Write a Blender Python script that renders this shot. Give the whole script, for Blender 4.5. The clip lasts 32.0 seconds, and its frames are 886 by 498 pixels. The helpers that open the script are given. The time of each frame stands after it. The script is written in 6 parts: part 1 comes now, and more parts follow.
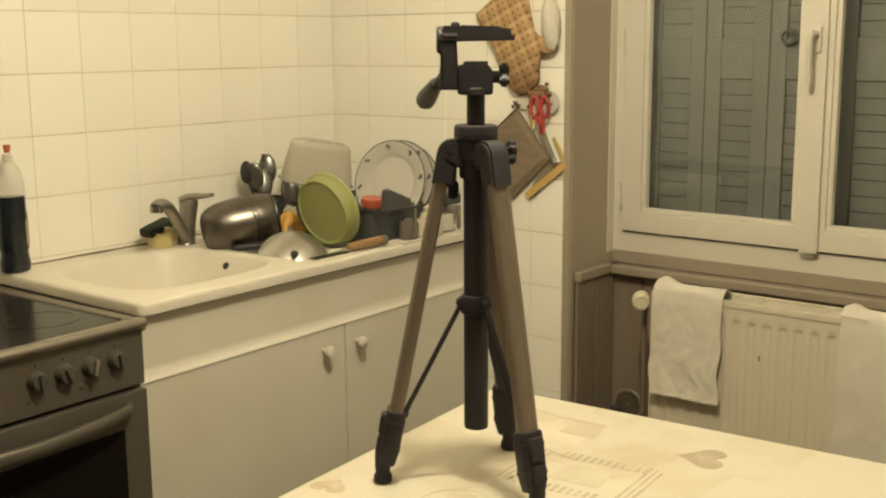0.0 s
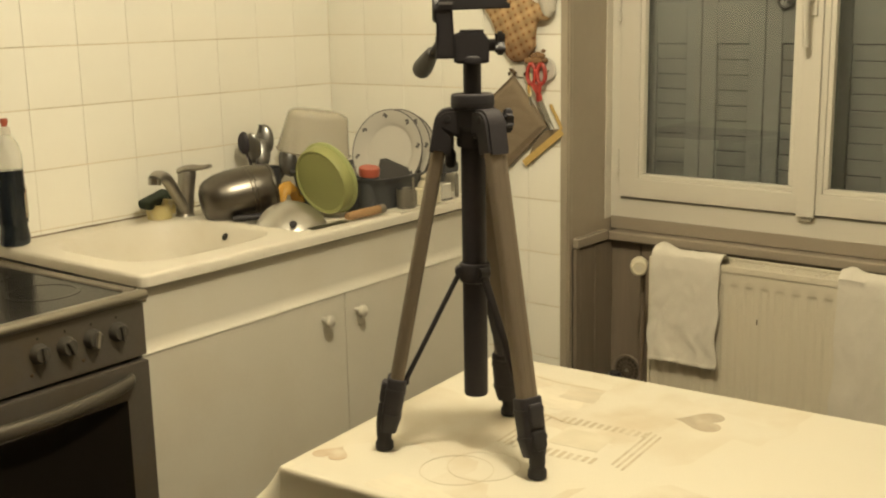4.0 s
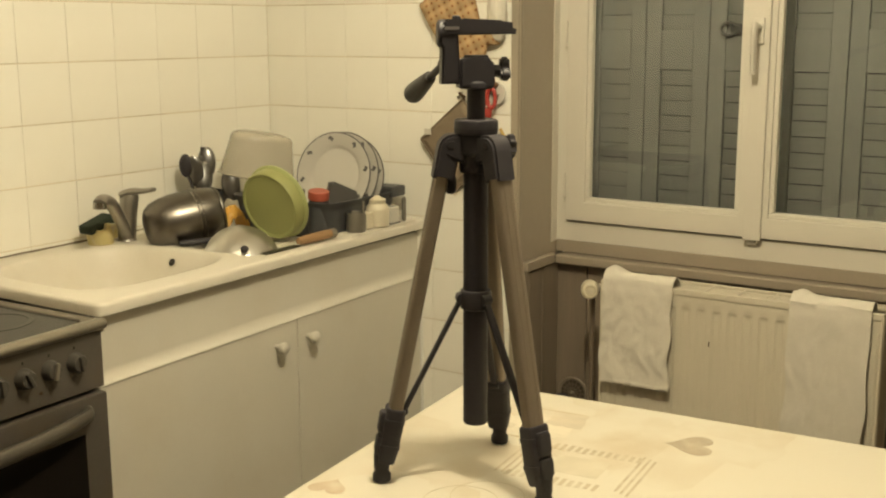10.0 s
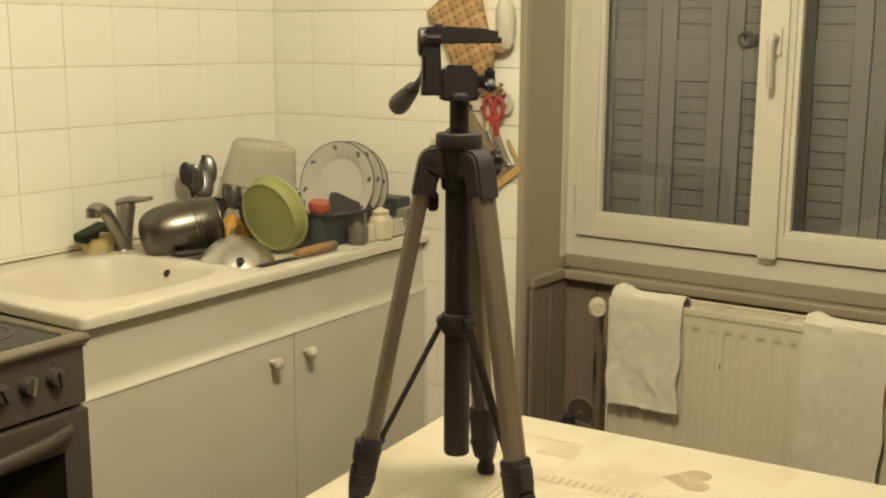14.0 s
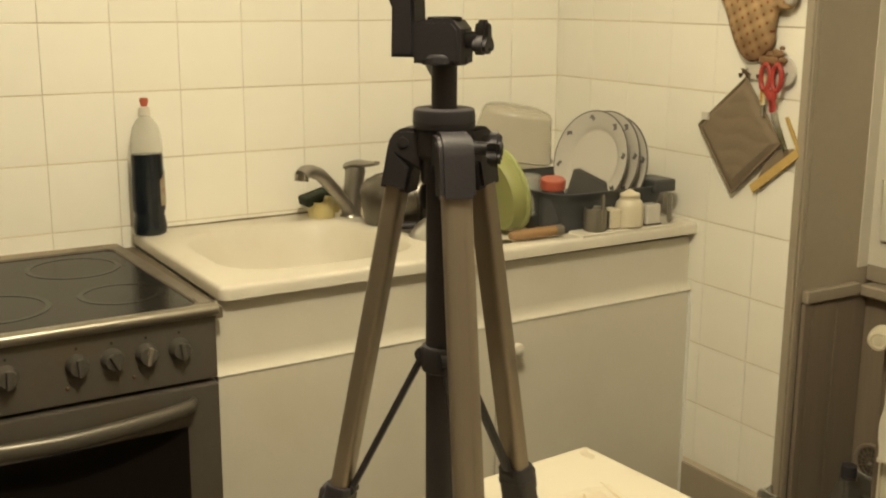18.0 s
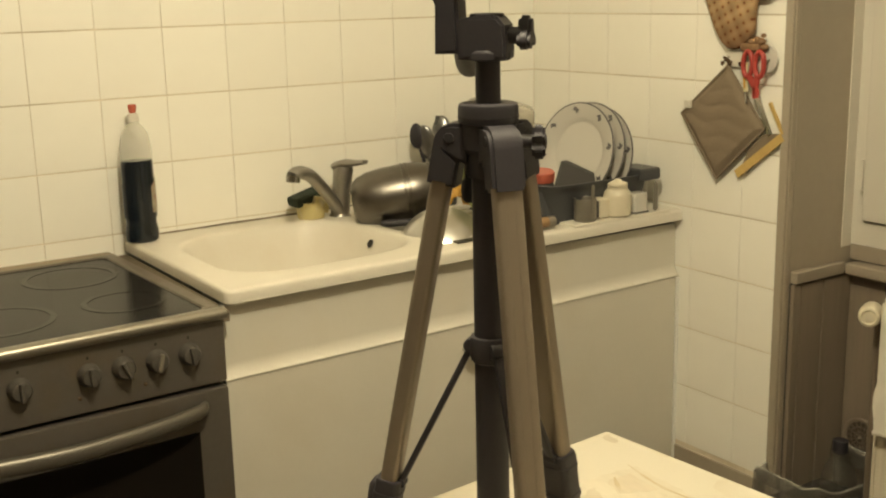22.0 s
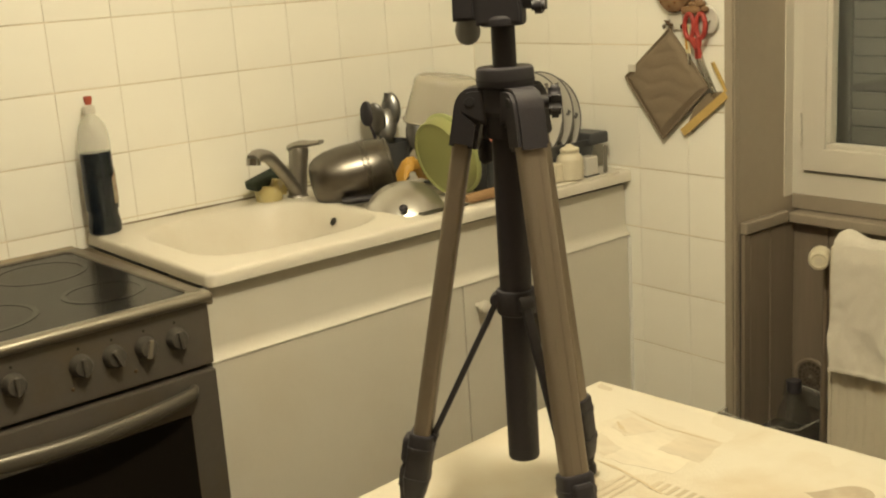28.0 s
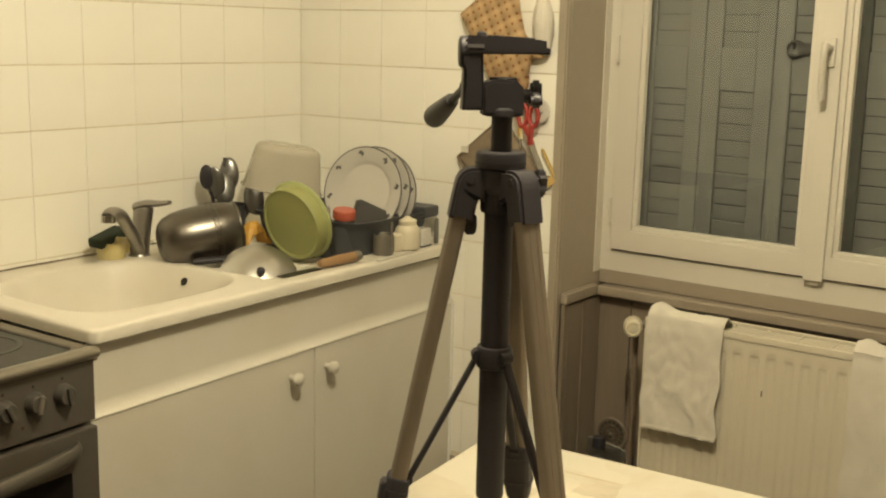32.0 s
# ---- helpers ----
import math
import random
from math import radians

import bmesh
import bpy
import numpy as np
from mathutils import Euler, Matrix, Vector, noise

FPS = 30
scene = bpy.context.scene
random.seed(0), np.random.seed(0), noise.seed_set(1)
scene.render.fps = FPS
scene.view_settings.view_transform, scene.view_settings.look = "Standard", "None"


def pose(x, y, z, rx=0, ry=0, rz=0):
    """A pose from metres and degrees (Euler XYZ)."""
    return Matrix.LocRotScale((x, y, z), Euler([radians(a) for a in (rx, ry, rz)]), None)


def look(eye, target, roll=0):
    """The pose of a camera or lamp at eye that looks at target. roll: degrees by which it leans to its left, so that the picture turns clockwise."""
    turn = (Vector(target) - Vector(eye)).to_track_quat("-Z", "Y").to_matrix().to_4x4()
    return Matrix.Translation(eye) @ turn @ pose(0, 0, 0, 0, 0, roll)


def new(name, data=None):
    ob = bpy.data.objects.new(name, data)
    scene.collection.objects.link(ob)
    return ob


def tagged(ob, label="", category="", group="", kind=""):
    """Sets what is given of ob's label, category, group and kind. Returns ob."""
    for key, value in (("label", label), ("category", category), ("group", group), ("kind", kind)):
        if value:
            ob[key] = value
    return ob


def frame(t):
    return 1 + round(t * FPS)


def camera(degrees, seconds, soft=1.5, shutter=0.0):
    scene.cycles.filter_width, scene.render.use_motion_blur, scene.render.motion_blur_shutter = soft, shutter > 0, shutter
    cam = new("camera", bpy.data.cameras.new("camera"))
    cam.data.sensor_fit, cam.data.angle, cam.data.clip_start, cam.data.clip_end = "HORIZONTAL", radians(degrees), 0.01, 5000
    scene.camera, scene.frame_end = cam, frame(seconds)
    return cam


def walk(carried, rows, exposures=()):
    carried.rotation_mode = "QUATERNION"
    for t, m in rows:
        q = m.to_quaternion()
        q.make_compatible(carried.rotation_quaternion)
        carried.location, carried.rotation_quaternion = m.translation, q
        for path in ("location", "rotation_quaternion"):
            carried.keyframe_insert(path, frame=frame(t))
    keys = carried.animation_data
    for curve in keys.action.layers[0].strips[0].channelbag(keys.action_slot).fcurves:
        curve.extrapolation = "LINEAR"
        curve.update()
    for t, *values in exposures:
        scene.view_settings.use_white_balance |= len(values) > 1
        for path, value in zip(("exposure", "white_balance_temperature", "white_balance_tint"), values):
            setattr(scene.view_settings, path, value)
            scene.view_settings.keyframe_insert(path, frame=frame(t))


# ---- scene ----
cam = camera(43.08, 32.0, soft=2.1)
PATH = [
    (0, (-2.558, -2.493, 1.419), (-1.025, -1.26, 1.056), -0.4),
    (0.5, (-2.561, -2.502, 1.416), (-1.021, -1.28, 1.047), -0.8),
    (1, (-2.563, -2.502, 1.408), (-1.047, -1.257, 1.016), -0.7),
    (1.5, (-2.56, -2.508, 1.408), (-1.026, -1.292, 0.998), -0.5),
    (2, (-2.556, -2.497, 1.415), (-1.049, -1.252, 0.994), -1.1),
    (2.5, (-2.554, -2.501, 1.418), (-1.035, -1.258, 1.033), -1.0),
    (3, (-2.555, -2.5, 1.412), (-1.058, -1.247, 0.979), -0.8),
    (3.5, (-2.555, -2.504, 1.42), (-1.051, -1.254, 1.001), -1.1),
    (5.5, (-2.646, -2.395, 1.424), (-1.042, -1.286, 0.979), 0.8),
    (6, (-2.66, -2.348, 1.428), (-1.058, -1.235, 0.986), 1.8),
    (6.5, (-2.648, -2.347, 1.43), (-1.052, -1.221, 1.002), 1.0),
    (7, (-2.661, -2.346, 1.432), (-1.055, -1.225, 1.027), 0.4),
    (7.5, (-2.661, -2.341, 1.431), (-1.068, -1.2, 1.032), 0.1),
    (8, (-2.649, -2.348, 1.427), (-1.031, -1.245, 1.022), 0.6),
    (8.5, (-2.641, -2.347, 1.424), (-1.035, -1.228, 1.012), 0.0),
    (9, (-2.636, -2.355, 1.428), (-0.985, -1.292, 1.046), -0.2),
    (9.5, (-2.639, -2.351, 1.429), (-0.994, -1.28, 1.043), -0.3),
    (10, (-2.642, -2.35, 1.428), (-0.995, -1.282, 1.043), -0.2),
    (10.5, (-2.644, -2.349, 1.425), (-0.996, -1.284, 1.038), -0.2),
    (11, (-2.638, -2.342, 1.423), (-0.993, -1.277, 1.026), -0.3),
    (11.5, (-2.632, -2.342, 1.423), (-0.997, -1.265, 1.017), -0.4),
    (12, (-2.633, -2.348, 1.417), (-1.001, -1.27, 0.999), -0.7),
    (12.5, (-2.634, -2.352, 1.417), (-1.009, -1.266, 0.992), -0.7),
    (13, (-2.633, -2.355, 1.423), (-1.002, -1.271, 1.016), -0.7),
    (13.5, (-2.608, -2.357, 1.427), (-0.973, -1.27, 1.045), -0.1),
    (15.5, (-2.079, -2.392, 1.436), (-0.761, -0.941, 1.04), 3.3),
    (16, (-1.924, -2.438, 1.422), (-0.826, -0.825, 0.981), 3.2),
    (16.5, (-1.837, -2.478, 1.396), (-0.84, -0.825, 0.876), -0.1),
    (17, (-1.841, -2.487, 1.4), (-0.879, -0.807, 0.898), 0.7),
    (17.5, (-1.848, -2.496, 1.408), (-0.881, -0.81, 0.934), 0.8),
    (18, (-1.844, -2.492, 1.414), (-0.845, -0.817, 0.97), 0.3),
    (18.5, (-1.84, -2.473, 1.41), (-0.824, -0.817, 0.937), 0.1),
    (19, (-1.846, -2.481, 1.415), (-0.848, -0.811, 0.954), -0.0),
    (19.5, (-1.849, -2.487, 1.412), (-0.871, -0.801, 0.964), 0.0),
    (20, (-1.848, -2.487, 1.411), (-0.873, -0.803, 0.948), -0.7),
    (20.5, (-1.853, -2.487, 1.412), (-0.884, -0.801, 0.947), -0.2),
    (21, (-1.848, -2.483, 1.411), (-0.89, -0.788, 0.954), -0.4),
    (21.5, (-1.846, -2.48, 1.412), (-0.867, -0.796, 0.958), -1.2),
    (22, (-1.945, -2.453, 1.415), (-0.866, -0.83, 0.966), -1.3),
    (22.5, (-2.128, -2.423, 1.406), (-0.913, -0.924, 0.88), 0.3),
    (23, (-2.161, -2.431, 1.411), (-0.858, -0.996, 0.919), 1.6),
    (23.5, (-2.174, -2.442, 1.416), (-0.816, -1.05, 0.95), 1.8),
    (24, (-2.19, -2.449, 1.414), (-0.851, -1.04, 0.942), 1.6),
    (24.5, (-2.196, -2.453, 1.419), (-0.843, -1.053, 0.962), 1.1),
    (26.5, (-2.191, -2.451, 1.416), (-0.854, -1.041, 0.944), 0.6),
    (27, (-2.19, -2.441, 1.411), (-0.841, -1.049, 0.918), 0.3),
    (27.5, (-2.149, -2.427, 1.408), (-0.854, -0.997, 0.885), 0.7),
    (28, (-2.085, -2.421, 1.409), (-0.877, -0.903, 0.923), -3.8),
    (28.5, (-2.134, -2.384, 1.424), (-0.79, -0.97, 0.986), -1.9),
    (29, (-2.319, -2.297, 1.418), (-0.788, -1.107, 0.927), -0.4),
    (29.5, (-2.388, -2.267, 1.436), (-0.805, -1.118, 1.019), -0.3),
    (30, (-2.422, -2.263, 1.444), (-0.802, -1.15, 1.072), 1.4),
    (30.5, (-2.435, -2.261, 1.448), (-0.826, -1.127, 1.092), 1.2),
    (31, (-2.433, -2.262, 1.449), (-0.81, -1.149, 1.091), 1.4),
    (31.5, (-2.43, -2.259, 1.447), (-0.818, -1.132, 1.082), 1.2),
    (32, (-2.434, -2.267, 1.444), (-0.837, -1.123, 1.065), 1.4),
]
walk(cam, [(t, look(eye, target, roll)) for t, eye, target, roll in PATH])

LAMP = (-1.36, -1.66, 2.30)
world = bpy.data.worlds.new("night")
scene.world = world
world.use_nodes = True
world.node_tree.nodes["Background"].inputs[0].default_value = (0.25, 0.3, 0.4, 1)
world.node_tree.nodes["Background"].inputs[1].default_value = 0.01
bulb = bpy.data.lights.new("ceiling_bulb", "POINT")
bulb.energy, bulb.color, bulb.shadow_soft_size = 73.0, (0.985, 0.866, 0.600), 0.048
new("ceiling_bulb", bulb).location = LAMP


# ---- materials ----
def nodes_of(name):
    m = bpy.data.materials.new(name)
    m.use_nodes = True
    nt = m.node_tree
    return m, nt, nt.nodes["Principled BSDF"]


def mat(name, col, rough=0.5, metal=0.0, var=0.08, scale=6.0, fine=0.0, fscale=120.0, bump=0.0, stain=None, stain_amount=0.0,
        stain_scale=3.0, rvar=0.1, coat=0.0, stretch=(1, 1, 1), obj_var=0.0, spec=0.5):
    """Plain surface with two scales of colour change, grain relief and uneven gloss."""
    m, nt, b = nodes_of(name)
    L = nt.links.new
    tc = nt.nodes.new("ShaderNodeTexCoord")
    mp = nt.nodes.new("ShaderNodeMapping")
    mp.inputs["Scale"].default_value = stretch
    L(tc.outputs["Object"], mp.inputs[0])
    n1 = nt.nodes.new("ShaderNodeTexNoise")
    n1.inputs["Scale"].default_value, n1.inputs["Detail"].default_value = scale, 5
    L(mp.outputs[0], n1.inputs["Vector"])
    n2 = nt.nodes.new("ShaderNodeTexNoise")
    n2.inputs["Scale"].default_value, n2.inputs["Detail"].default_value = fscale, 3
    L(mp.outputs[0], n2.inputs["Vector"])
    hs = nt.nodes.new("ShaderNodeHueSaturation")
    hs.inputs["Color"].default_value = (*col, 1)
    add = nt.nodes.new("ShaderNodeMath")
    add.operation = "MULTIPLY_ADD"
    L(n1.outputs[0], add.inputs[0])
    add.inputs[1].default_value, add.inputs[2].default_value = 2 * var, 1 - var
    add2 = nt.nodes.new("ShaderNodeMath")
    add2.operation = "MULTIPLY_ADD"
    L(n2.outputs[0], add2.inputs[0])
    add2.inputs[1].default_value = 2 * fine
    L(add.outputs[0], add2.inputs[2])
    last = add2
    if obj_var:
        oi = nt.nodes.new("ShaderNodeObjectInfo")
        ov = nt.nodes.new("ShaderNodeMath")
        ov.operation = "MULTIPLY_ADD"
        L(oi.outputs["Random"], ov.inputs[0])
        ov.inputs[1].default_value = 2 * obj_var
        L(last.outputs[0], ov.inputs[2])
        last = ov
    L(last.outputs[0], hs.inputs["Value"])
    out = hs.outputs[0]
    if stain:
        n3 = nt.nodes.new("ShaderNodeTexNoise")
        n3.inputs["Scale"].default_value, n3.inputs["Detail"].default_value = stain_scale, 6
        L(tc.outputs["Object"], n3.inputs["Vector"])
        rp = nt.nodes.new("ShaderNodeValToRGB")
        rp.color_ramp.elements[0].position, rp.color_ramp.elements[1].position = 0.5, 0.75
        L(n3.outputs[0], rp.inputs[0])
        am = nt.nodes.new("ShaderNodeMath")
        am.operation = "MULTIPLY"
        am.inputs[1].default_value = stain_amount
        L(rp.outputs[0], am.inputs[0])
        mx = nt.nodes.new("ShaderNodeMixRGB")
        mx.inputs[2].default_value = (*stain, 1)
        L(am.outputs[0], mx.inputs[0])
        L(out, mx.inputs[1])
        out = mx.outputs[0]
    L(out, b.inputs["Base Color"])
    ra = nt.nodes.new("ShaderNodeMath")
    ra.operation = "MULTIPLY_ADD"
    L(n1.outputs[0], ra.inputs[0])
    ra.inputs[1].default_value, ra.inputs[2].default_value = 2 * rvar * rough, rough * (1 - rvar)
    L(ra.outputs[0], b.inputs["Roughness"])
    b.inputs["Metallic"].default_value = metal
    b.inputs["Coat Weight"].default_value = coat
    b.inputs["Specular IOR Level"].default_value = spec
    if bump:
        bp = nt.nodes.new("ShaderNodeBump")
        bp.inputs["Strength"].default_value, bp.inputs["Distance"].default_value = 1.0, bump
        L(n2.outputs[0], bp.inputs["Height"])
        L(bp.outputs[0], b.inputs["Normal"])
    return m


def glass(name, col=(1, 1, 1), rough=0.0, weight=1.0, ior=1.45):
    m, nt, b = nodes_of(name)
    b.inputs["Base Color"].default_value = (*col, 1)
    b.inputs["Roughness"].default_value = rough
    b.inputs["Transmission Weight"].default_value = weight
    b.inputs["IOR"].default_value = ior
    return m


M = {}
M["tile"] = mat("glazed_tile", (0.88, 0.86, 0.78), 0.22, var=0.03, scale=9, fine=0.01, bump=0.0003, fscale=14, obj_var=0.012, stain=(0.62, 0.55, 0.42), stain_amount=0.18)
M["grout"] = mat("grout", (0.68, 0.61, 0.485), 0.9, var=0.25, scale=7, fine=0.1, bump=0.0006, stain=(0.36, 0.28, 0.18), stain_amount=0.75, stain_scale=3.2)
M["plaster"] = mat("painted_plaster", (0.82, 0.79, 0.71), 0.8, var=0.05, scale=2, fine=0.03, bump=0.0006)
# for unseen walls: toned dark so that they throw back little fill light
M["damping_wall"] = mat("light_damping_wall", (0.24, 0.205, 0.15), 0.85, var=0.08, scale=3, fine=0.05, bump=0.0006)
M["white_paint"] = mat("white_paint", (0.80, 0.79, 0.74), 0.45, var=0.03, scale=4, fine=0.02, bump=0.0002)
M["upvc"] = mat("white_upvc", (0.625, 0.592, 0.515), 0.33, var=0.02, scale=5, fine=0.01, stain=(0.6, 0.55, 0.45), stain_amount=0.12)
M["taupe"] = mat("taupe_gloss_paint", (0.325, 0.278, 0.215), 0.4, var=0.08, scale=5, fine=0.05, bump=0.0004, fscale=60)
M["panel_wood"] = mat("grey_brown_panelling", (0.195, 0.157, 0.117), 0.5, var=0.22, scale=14, fine=0.15, fscale=90, bump=0.0005, stretch=(1, 1, 0.08))
M["counter"] = mat("cream_resin", (0.70, 0.66, 0.57), 0.40, var=0.03, scale=4, fine=0.02, fscale=240, stain=(0.52, 0.43, 0.3), stain_amount=0.25, stain_scale=9)
M["sealant"] = mat("stained_sealant", (0.26, 0.21, 0.14), 0.5, var=0.3, scale=14, stain=(0.045, 0.033, 0.02), stain_amount=1.0, stain_scale=11)
# brown of the cooker gap: grime, and the shade on the sink's edge
M["gap_grime_shade"] = mat("shaded_grimy_strip", (0.125, 0.098, 0.066), 0.6, var=0.25, scale=20, fine=0.1, stain=(0.08, 0.055, 0.03), stain_amount=0.8, stain_scale=12)
M["cab"] = mat("cream_laminate", (0.62, 0.59, 0.51), 0.42, var=0.03, scale=3, fine=0.02, bump=0.0001, stain=(0.52, 0.44, 0.31), stain_amount=0.24, stain_scale=4)
M["cab_dark"] = mat("cabinet_inside", (0.2, 0.17, 0.12), 0.7)
M["steel_grey"] = mat("grey_enamel", (0.124, 0.110, 0.094), 0.42, metal=0.45, var=0.10, scale=7, fine=0.08, fscale=120, stain=(0.15, 0.11, 0.06), stain_amount=0.6, stain_scale=9)
M["knob_grey"] = mat("dark_knob", (0.082, 0.073, 0.062), 0.5, metal=0.2, var=0.12, scale=30, fine=0.05)
M["steel_lip"] = mat("bright_steel_lip", (0.30, 0.275, 0.23), 0.34, metal=0.8, var=0.08, scale=8)
M["handle_metal"] = mat("satin_handle", (0.27, 0.24, 0.195), 0.42, metal=0.5, var=0.08, scale=9)
M["hob"] = mat("hob_glass", (0.022, 0.020, 0.018), 0.18, var=0.2, scale=6, spec=0.09, stain=(0.055, 0.048, 0.04), stain_amount=0.35, stain_scale=9)
M["hob_rim"] = mat("worn_hob_rim", (0.155, 0.134, 0.106), 0.42, metal=0.4, var=0.15, scale=12, fine=0.1, stain=(0.10, 0.075, 0.045), stain_amount=0.6, stain_scale=14)
M["hob_mark"] = mat("hob_ring_print", (0.012, 0.011, 0.010), 0.26, spec=0.22)
M["oven_glass"] = mat("oven_glass", (0.0110, 0.0088, 0.0072), 0.38, var=0.2, spec=0.06)
M["bar_metal"] = mat("satin_bar_metal", (0.125, 0.112, 0.092), 0.36, metal=0.5, var=0.1, scale=9)
M["chrome"] = mat("chrome", (0.46, 0.44, 0.41), 0.17, metal=1.0, var=0.06, scale=9, stain=(0.35, 0.32, 0.28), stain_amount=0.5, stain_scale=20)
M["tap"] = mat("dull_chrome", (0.36, 0.34, 0.31), 0.38, metal=0.9, var=0.1, scale=16, stain=(0.30, 0.28, 0.24), stain_amount=0.6, stain_scale=30)
M["steel"] = mat("stainless_steel", (0.158, 0.147, 0.132), 0.31, metal=1.0, var=0.08, scale=12, fine=0.04, stain=(0.20, 0.175, 0.14), stain_amount=0.4, stain_scale=12)
M["utensil"] = mat("dull_steel_utensil", (0.27, 0.268, 0.268), 0.32, metal=0.95, var=0.12, scale=25, stain=(0.12, 0.11, 0.10), stain_amount=0.5, stain_scale=30)
M["alu"] = mat("brushed_lid", (0.54, 0.525, 0.49), 0.30, metal=0.9, var=0.06, scale=14)
M["black"] = mat("black_plastic", (0.033, 0.030, 0.035), 0.46, var=0.15, scale=12, fine=0.1, bump=0.0002, fscale=300, spec=0.3)
M["black_soft"] = mat("black_rubber", (0.031, 0.0285, 0.032), 0.62, var=0.15, scale=20, bump=0.0003, fscale=300, spec=0.3)
M["tube"] = mat("champagne_aluminium", (0.262, 0.217, 0.170), 0.42, metal=0.55, var=0.05, scale=10, fine=0.03, stretch=(1, 1, 0.2))
M["grip"] = mat("grey_grip", (0.055, 0.053, 0.05), 0.5, var=0.1, scale=30, bump=0.0004, fscale=200)
M["radiator"] = mat("cream_enamel", (0.60, 0.55, 0.44), 0.4, var=0.04, scale=3, fine=0.02, stain=(0.5, 0.42, 0.3), stain_amount=0.2)
M["dark"] = mat("dark_gap", (0.03, 0.027, 0.022), 0.8)
M["towel"] = mat("terry_cotton", (0.60, 0.565, 0.49), 0.95, var=0.07, scale=20, fine=0.05, fscale=420, bump=0.0010, spec=0.1)
M["shutter"] = mat("weathered_shutter", (0.109, 0.104, 0.092), 0.75, var=0.16, scale=9, fine=0.14, fscale=60, bump=0.0004, stretch=(1, 1, 0.2), obj_var=0.05)
M["iron"] = mat("dark_iron", (0.06, 0.055, 0.05), 0.6, metal=0.5, var=0.2, scale=30)
M["pane"] = glass("window_glass", (0.93, 0.97, 0.95), ior=1.5)
M["green"] = mat("lime_plastic", (0.290, 0.302, 0.112), 0.52, var=0.05, scale=9, fine=0.02)
# lighter copy of the lime plastic, for light falling on the bowl's rim
M["lit_rim"] = mat("lit_lime_rim", (0.335, 0.365, 0.15), 0.5, var=0.05, scale=9)
M["china"] = mat("white_china", (0.58, 0.555, 0.50), 0.15, var=0.03, scale=10, coat=0.3)
M["china_rim"] = mat("blue_grey_rim_glaze", (0.15, 0.14, 0.14), 0.2)
M["rack"] = mat("charcoal_plastic", (0.055, 0.056, 0.060), 0.42, var=0.12, scale=14, fine=0.06)
M["box"] = mat("cloudy_polypropylene", (0.66, 0.61, 0.505), 0.2, var=0.03, scale=9)
nb = M["box"].node_tree.nodes["Principled BSDF"]
nb.inputs["Alpha"].default_value = 0.46
M["red"] = mat("red_plastic", (0.43, 0.10, 0.06), 0.4, var=0.06, scale=12)
M["red_dark"] = mat("red_handle", (0.36, 0.045, 0.035), 0.35, var=0.06, scale=20)
M["yellow"] = mat("yellow_plastic", (0.55, 0.30, 0.045), 0.45, var=0.06, scale=12)
M["yellow_pale"] = mat("pale_yellow_pack", (0.62, 0.53, 0.25), 0.5, var=0.15, scale=25, stain=(0.7, 0.68, 0.6), stain_amount=0.7, stain_scale=30)
M["scourer"] = mat("dark_green_scourer", (0.02, 0.03, 0.018), 0.9, var=0.3, scale=80, bump=0.002, fscale=200)
M["wood"] = mat("worn_wood_handle", (0.30, 0.18, 0.085), 0.55, var=0.18, scale=14, fine=0.12, fscale=80, stretch=(0.12, 1, 1))
M["cream_jar"] = mat("cream_ceramic", (0.66, 0.60, 0.46), 0.3, var=0.05, scale=14)
M["grey_tin"] = mat("grey_tin", (0.26, 0.24, 0.205), 0.4, metal=0.6, var=0.12, scale=20)
M["slate"] = mat("dark_grey_plate", (0.09, 0.085, 0.08), 0.45, var=0.12, scale=14)
M["liquid"] = mat("dark_soap", (0.006, 0.010, 0.016), 0.22, var=0.1, scale=6, coat=0.3)
M["clear"] = mat("clear_plastic", (0.66, 0.65, 0.58), 0.12, var=0.04, scale=10)
nc = M["clear"].node_tree.nodes["Principled BSDF"]
nc.inputs["Alpha"].default_value = 0.34
M["label"] = mat("bottle_label", (0.34, 0.30, 0.21), 0.4, var=0.4, scale=60, stain=(0.22, 0.06, 0.04), stain_amount=0.9, stain_scale=45)
M["holder"] = mat("taupe_quilted_cotton", (0.20, 0.158, 0.112), 0.95, var=0.08, scale=14, fine=0.12, fscale=300, bump=0.001, spec=0.1)
M["band"] = mat("yellow_binding", (0.50, 0.35, 0.13), 0.9, var=0.1, scale=30, fine=0.1, spec=0.1)
M["binding"] = mat("brown_binding", (0.10, 0.065, 0.04), 0.95, spec=0.1)
M["sill"] = mat("sill_rail_paint", (0.30, 0.255, 0.20), 0.24, var=0.07, scale=6, fine=0.05)
# the floor is out of view; its colour is darkened to lower the fill light
M["floor"] = mat("floor_tile", (0.12, 0.096, 0.070), 0.45, var=0.12, scale=2, fine=0.05, bump=0.0004)
M["dark_wood"] = mat("dark_brown_wood", (0.075, 0.042, 0.02), 0.45, var=0.2, scale=10, fine=0.1, stretch=(1, 1, 0.1))
M["bag"] = mat("dark_film", (0.060, 0.056, 0.052), 0.16, var=0.1, scale=9, coat=0.4, bump=0.004, fscale=24)
for key, nm, col, al in (("film", "clear_film", (0.17, 0.158, 0.136), 0.26), ("film_dark", "clear_bottle", (0.16, 0.15, 0.13), 0.30)):
    M[key] = mat(nm, col, 0.06, var=0.05, scale=12, coat=0.5, bump=0.002, fscale=30)
    M[key].node_tree.nodes["Principled BSDF"].inputs["Alpha"].default_value = al
